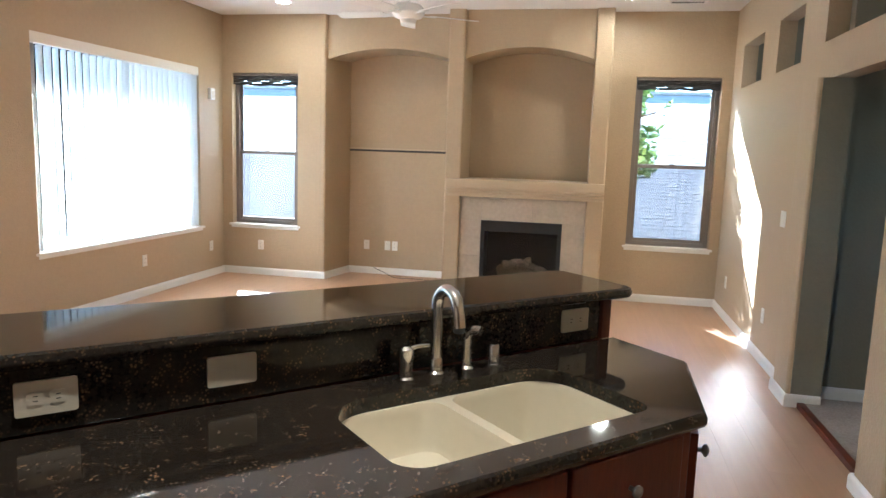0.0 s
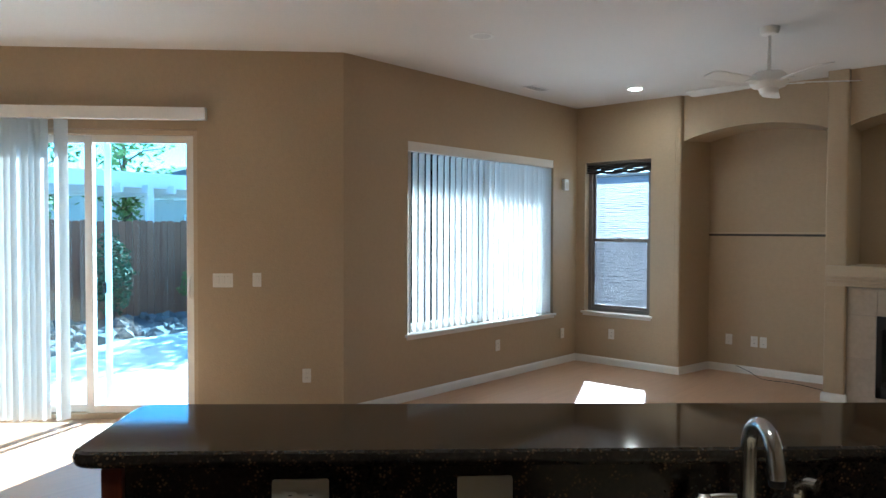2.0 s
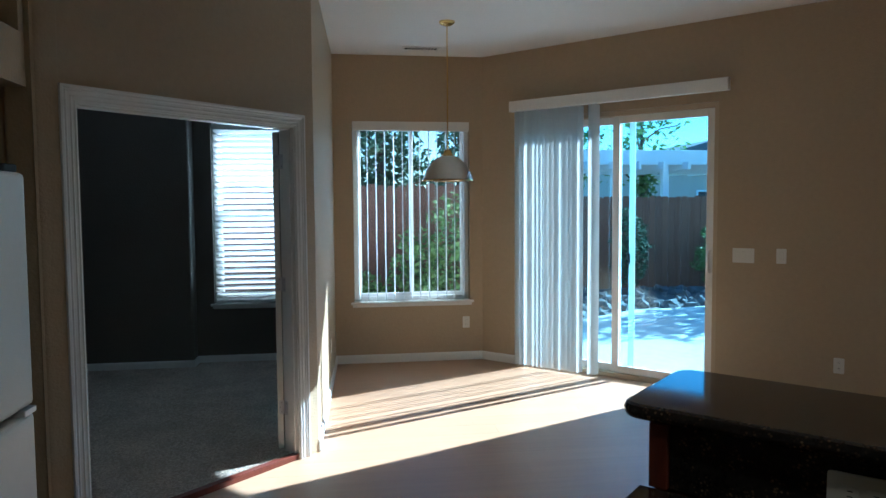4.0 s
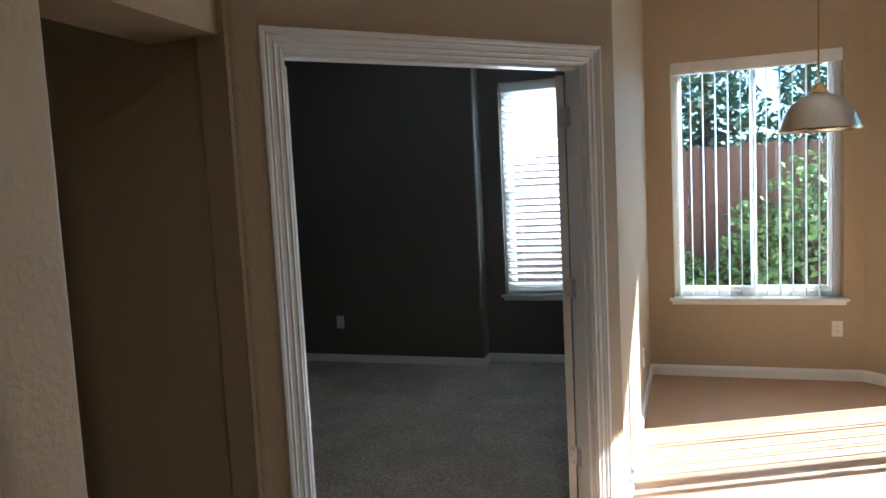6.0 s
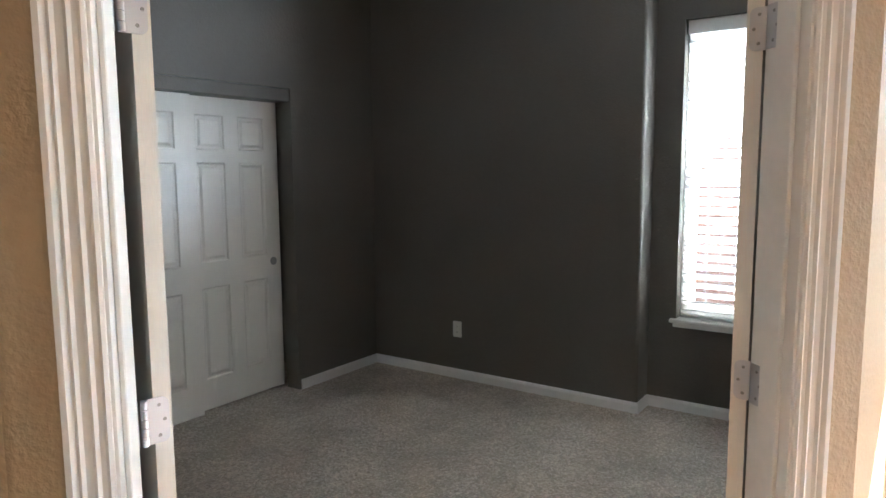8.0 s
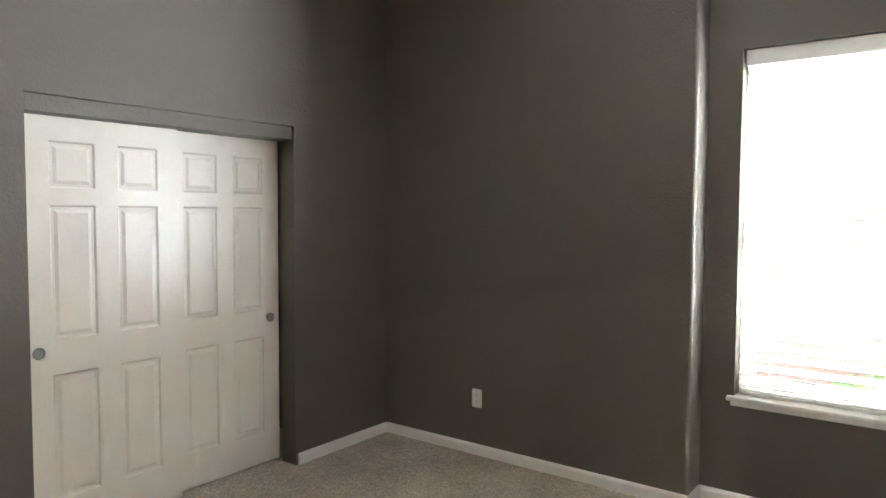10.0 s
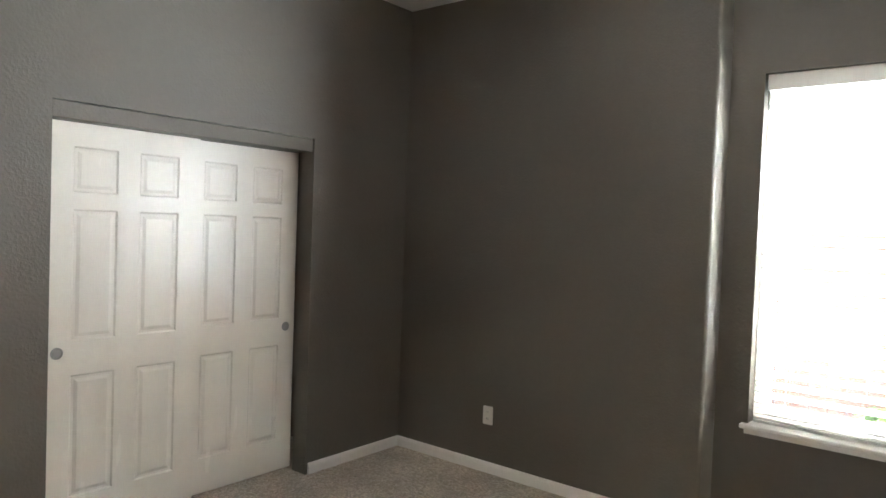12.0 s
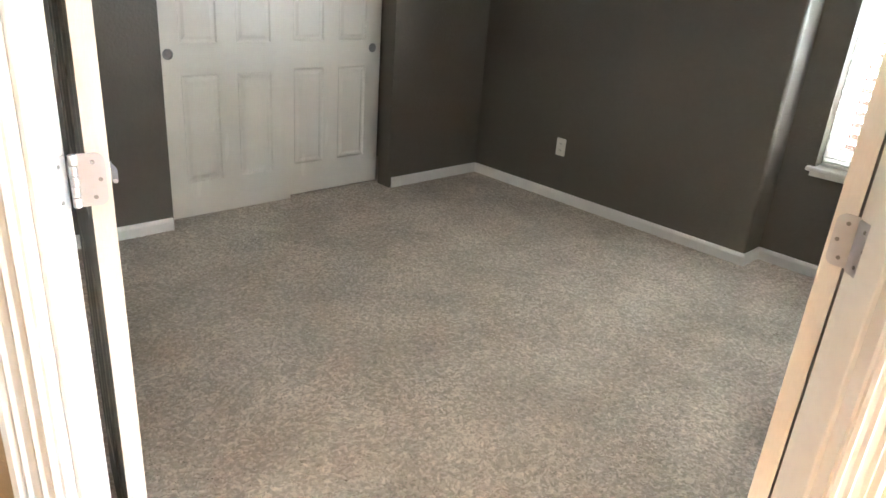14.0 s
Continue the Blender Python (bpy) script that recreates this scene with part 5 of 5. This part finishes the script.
def tree(x, y, h, r, base, m, label, n=1500, size=0.06, shape="round", seed=1, name="tree"):
    rr = random.Random(seed)
    ob = thing(name, pose(x, y, -0.22), label, name)
    bm = bmesh.new()
    tube(bm, [(0, 0, 0), (0.03, 0.02, h * 0.3), (-0.02, 0.03, h * 0.65), (0, 0, h * 0.96)], [0.03 * h * 0.6, 0.025 * h * 0.6, 0.014 * h * 0.6, 0.004 * h], 10)
    tips = []
    for k in range(11):
        z = base + (h * 0.95 - base) * (k + 0.5) / 11
        a = k * 2.4
        rad = r * ((1 - (z - base) / (h - base)) * 0.95 + 0.08) if shape == "cone" else r * math.sqrt(max(0.05, 1 - ((z - (h + base) / 2) / ((h - base) / 2)) ** 2))
        tip = Vector((math.cos(a) * rad * 0.85, math.sin(a) * rad * 0.85, z + 0.12 * h * 0.4))
        tube(bm, [(0, 0, z - 0.05 * h), tip * 0.5 + Vector((0, 0, z * 0.5)), tip], [0.012 * h * 0.5, 0.008 * h * 0.5, 0.003 * h], 6)
        tips.append(tip)
    part("trunk", bm, BARK, ob, smooth=True)

    def mask(q):
        if shape == "wisp":
            c = q.choice(tips)
            t = q.random()
            return Vector((c.x * t, c.y * t, c.z - (1 - t) * 0.2)) + Vector((q.gauss(0, 0.09 * r), q.gauss(0, 0.09 * r), q.gauss(0.1, 0.16 * r)))
        while True:
            p = Vector((q.uniform(-1, 1), q.uniform(-1, 1), q.uniform(0, 1)))
            lim = (1 - p.z) * 0.95 + 0.06 if shape == "cone" else math.sqrt(max(0, 1 - (2 * p.z - 1) ** 2))
            d = math.hypot(p.x, p.y)
            w = Vector((p.x * r, p.y * r, base + p.z * (h - base)))
            if d < lim * (0.75 + 0.5 * noise.noise(w * 2.2 / max(r, 0.4))) and q.random() < 0.25 + d / max(lim, 0.05):
                return w

    me = leaves(n, r, size, rr, 0.6, mask)
    me.materials.append(m)
    share("crown", me, ob)
    return ob


tree(-12.2, 0.75, 5.4, 1.5, 0.5, LEAF2, "dark green conifer beyond the wooden fence", 7000, 0.075, "cone", 3)
tree(-13.4, 2.3, 4.6, 1.4, 0.5, LEAF2, "dark green conifer beyond the wooden fence", 3600, 0.08, "cone", 8)
tree(-18.4, 8.2, 5.4, 1.5, 1.8, LEAF, "tall thin leaved garden tree beyond the fence", 1500, 0.085, "wisp", 4)
tree(-19.5, 6.4, 5.0, 1.4, 1.6, LEAF, "tall thin leaved garden tree beyond the fence", 1500, 0.085, "wisp", 9)
tree(-11.5, 9.5, 4.3, 1.5, 1.9, LEAF, "leafy garden tree shading the patio edge", 2200, 0.085, "round", 31)
tree(0.02, 10.4, 3.7, 0.9, 0.9, LEAF, "leafy green tree outside the family room window", 4600, 0.07, "round", 6)
for k, (x, y, h, r, m) in enumerate([(-9.7, 0.35, 0.9, 0.5, LEAF), (-9.75, 1.15, 1.5, 0.55, LEAF), (-9.6, 1.75, 2.0, 0.66, LEAF), (-9.85, 2.45, 2.0, 0.6, LEAF), (-13.5, 5.85, 1.75, 0.45, LEAF2), (-13.5, 9.2, 1.8, 0.9, LEAF), (-13.3, 7.6, 1.45, 0.5, LEAF), (-9.3, -0.6, 0.6, 0.5, LEAF), (-13.6, 11.2, 1.7, 0.8, LEAF2)]):
    tree(x, y, h, r, 0.06, m, "leafy green garden shrub by the wooden fence", 1300, 0.05, "round", 20 + k, "shrub")

rk = random.Random(41)
bm = bmesh.new()
for _ in range(260):
    x = rk.uniform(-13.9, -10.7)
    y = rk.uniform(3.4, 10.5)
    r = rk.uniform(0.05, 0.17)
    vs = bmesh.ops.create_icosphere(bm, subdivisions=1, radius=r, matrix=pose(x, y, -0.21, rk.uniform(0, 90), rk.uniform(0, 90), 0))["verts"]
    for v in vs:
        v.co += Vector((rk.uniform(-1, 1), rk.uniform(-1, 1), rk.uniform(-1, 0.4))) * r * 0.22
ROCK = mat("garden_rock", (0.14, 0.135, 0.135), 0.9, var=0.3, big=3, fine=14, bump=0.006, bump_scale=30)
tagged(part("garden_rocks", bm, ROCK), "grey rounded rocks bedding the ground by fence", "rocks", kind="stuff")

pg = thing("patio_cover", pose(-17.2, 9.0, -0.22), "white lattice patio cover in the next garden", "patio cover")
part("roof", new_box(-1.6, 1.6, -4.2, 5.0, 2.98, 3.06, 0.01), VINYLW, pg)
part("fascia", new_box(1.6, 1.66, -4.25, 5.05, 2.72, 3.06, 0.01), VINYLW, pg)
me = mesh_of("rafter", new_box(-1.6, 1.95, -0.03, 0.03, 2.60, 2.78), VINYLW)
for k in range(16):
    share("rafter", me, pg, pose(0, -4.0 + 0.6 * k, 0))
me = mesh_of("post", new_box(1.45, 1.6, -0.075, 0.075, 0.0, 2.72, 0.01), VINYLW)
for k in range(8):
    share("post", me, pg, pose(0, -3.9 + 1.25 * k, 0))
nh = thing("neighbour_house", pose(-33, 16.5, -0.22), "neighbouring stucco house with grey gable roof", "house")
part("wall", new_box(-4, 4, -5, 5, 0, 3.4), STUCCO, nh)
part("roof", prism(bmesh.new(), [(-5.2, 3.3), (5.2, 3.3), (0, 4.75)], -4.4, 4.4, Matrix(((0, 0, 1, 0), (1, 0, 0, 0), (0, 1, 0, 0), (0, 0, 0, 1)))), ROOF, nh)
wn_ = part("window", new_box(4.0, 4.04, -1.0, 1.0, 1.1, 2.4), BLACK, nh)
part("frame", ring(bmesh.new(), -1.05, 1.05, 1.05, 2.45, 0.07, -4.07, -4.0, Matrix(((0, -1, 0, 0), (1, 0, 0, 0), (0, 0, 1, 0), (0, 0, 0, 1)))), VINYLW, wn_)

hn = thing("neighbour_house", pose(-2.5, 12.6, 0.05), "neighbouring house with a broad pale shingle roof", "house")
part("wall", new_box(-10, 10, 0.7, 15.6, -0.4, 0.2), STUCCO, hn)
SL = math.hypot(7.6, 3.35)
part("roof_deck", prism(bmesh.new(), [(0, -0.1), (7.6, 3.25), (15.2, -0.1)], -10.4, 10.4, Matrix(((0, 0, 1, 0), (1, 0, 0, 0), (0, 1, 0, 0), (0, 0, 0, 1)))), ROOFP, hn)
rs = random.Random(17)
tilt = math.degrees(math.atan2(3.35, 7.6))
for k in range(60):
    bm = bmesh.new()
    n = 130
    top = []
    for i in range(n + 1):
        x = -10.4 + 20.8 * i / n
        e = rs.uniform(-0.02, 0.02)
        h = 0.012 + rs.uniform(-0.004, 0.004)
        top.append([bm.verts.new(p) for p in ((x, e, 0.0), (x, e, h), (x, 0.155, 0.008))])
    for a, b in zip(top, top[1:]):
        bm.faces.new((a[0], b[0], b[1], a[1]))
        bm.faces.new((a[1], b[1], b[2], a[2]))
    part("shingle_course", bm, ROOFP, hn, at=Matrix.Translation((0, 0.138 * k * math.cos(radians(tilt)), -0.1 + 0.138 * k * math.sin(radians(tilt)))) @ pose(0, 0, 0, tilt, 0, 0))
part("ridge_cap", new_box(-10.45, 10.45, 7.45, 7.75, 3.22, 3.32, 0.03), ROOFP, hn)

# ---- laminate planks ----
def inside(poly, x, y):
    c = False
    for i in range(len(poly)):
        (x0, y0), (x1, y1) = poly[i - 1], poly[i]
        if (y0 > y) != (y1 > y) and x < (x1 - x0) * (y - y0) / (y1 - y0) + x0:
            c = not c
    return c


FLOOR = [(-3.2, 8.25), (-1.7, 8.25), (-1.7, 7.7), (1.25, 7.7), (1.25, -3.2), (-3.5, -3.2), (-3.5, -1.2), (-4.65, -0.06), (-7.2, 0.03), (-7.2, 1.5), (-4.7, 4.05), (-4.6, 7.7), (-3.2, 7.7)]
fl = structure("floor", prism(bmesh.new(), [(x, y) for x, y in FLOOR], FZ - 0.0115, FZ - 0.005), CORE, "light brown laminate plank floor", "floor")
PW, PL = 0.192, 1.21
me_p = mesh_of("plank", new_box(0.0002, PW - 0.0002, 0.0001, PL - 0.0001, -0.004, 0.0, 0.0003, 1), WOODF)
placed = []
rr = random.Random(11)
for i in range(-40, 10):
    off = rr.uniform(0, PL)
    j = -4.0 - off
    while j < 8.4:
        x, y = i * PW, j
        pts = [(x + a * PW, y + b * PL) for a in (0.05, 0.5, 0.95) for b in (0.03, 0.25, 0.5, 0.75, 0.97)]
        if any(inside(FLOOR, *p) for p in pts):
            placed.append((x, y))
        j += PL
near = sorted(placed, key=lambda p: abs(p[0] + 2.5) + 0.6 * abs(p[1] - 2.5))
for x, y in near[:300]:
    share("plank", me_p, fl, pose(x, y, FZ))
bm = bmesh.new()
for x, y in near[300:]:
    prism(bm, rect(x + 0.0002, x + PW - 0.0002, y + 0.0001, y + PL - 0.0001), FZ - 0.004, FZ)
if near[300:]:
    tagged(part("planks_far", bm, WOODF, fl), kind="stuff")

# ---- carpet pile ----
gen = np.random.default_rng(3)
N = 190000
bx = gen.uniform(-7.29, -3.66, N)
by = gen.uniform(-3.6, -0.2, N)
keep = (bx + by < -4.70) & ~((bx < -7.1) & (by < -1.32))
bx, by = bx[keep], by[keep]
N = len(bx)
a = gen.uniform(0, 2 * np.pi, N)
lean = gen.normal(0, 0.012, (N, 2)) + np.stack([0.006 * np.sin(bx * 5 + by * 3), 0.006 * np.cos(by * 6 - bx * 2)], 1)
hgt = gen.uniform(0.0015, 0.0045, N)
wd = gen.uniform(0.0045, 0.0088, N)
dx, dy = np.cos(a) * wd, np.sin(a) * wd
V = np.empty((N, 4, 3))
V[:, 0] = np.stack([bx - dx, by - dy, np.zeros(N)], 1)
V[:, 1] = np.stack([bx + dx, by + dy, np.zeros(N)], 1)
V[:, 2] = np.stack([bx + dx * 0.7 + lean[:, 0], by + dy * 0.7 + lean[:, 1], hgt], 1)
V[:, 3] = np.stack([bx - dx * 0.7 + lean[:, 0], by - dy * 0.7 + lean[:, 1], hgt * 0.9], 1)
me = bpy.data.meshes.new("carpet_pile")
me.from_pydata(V.reshape(-1, 3).tolist(), [], np.arange(4 * N).reshape(-1, 4).tolist())
PILE = mat("carpet_yarn", (0.50, 0.435, 0.36), 0.95, var=0.24, big=3.2, fine=60, spec=0.05)
nt = PILE.node_tree
geo = nt.nodes.new("ShaderNodeNewGeometry")
vr = nt.nodes.new("ShaderNodeMapRange")
vr.inputs["To Min"].default_value, vr.inputs["To Max"].default_value = 0.77, 1.26
link(nt, geo.outputs["Random Per Island"], vr.inputs[0])
pb = nt.nodes["Principled BSDF"]
src = pb.inputs["Base Color"].links[0].from_socket
mv = nt.nodes.new("ShaderNodeVectorMath")
mv.operation = "SCALE"
link(nt, src, mv.inputs[0])
link(nt, vr.outputs[0], mv.inputs["Scale"])
link(nt, mv.outputs[0], pb.inputs["Base Color"])
me.materials.append(PILE)
tagged(new("carpet_pile", me), "beige speckled carpet yarn covering the bedroom floor", "carpet", kind="stuff")
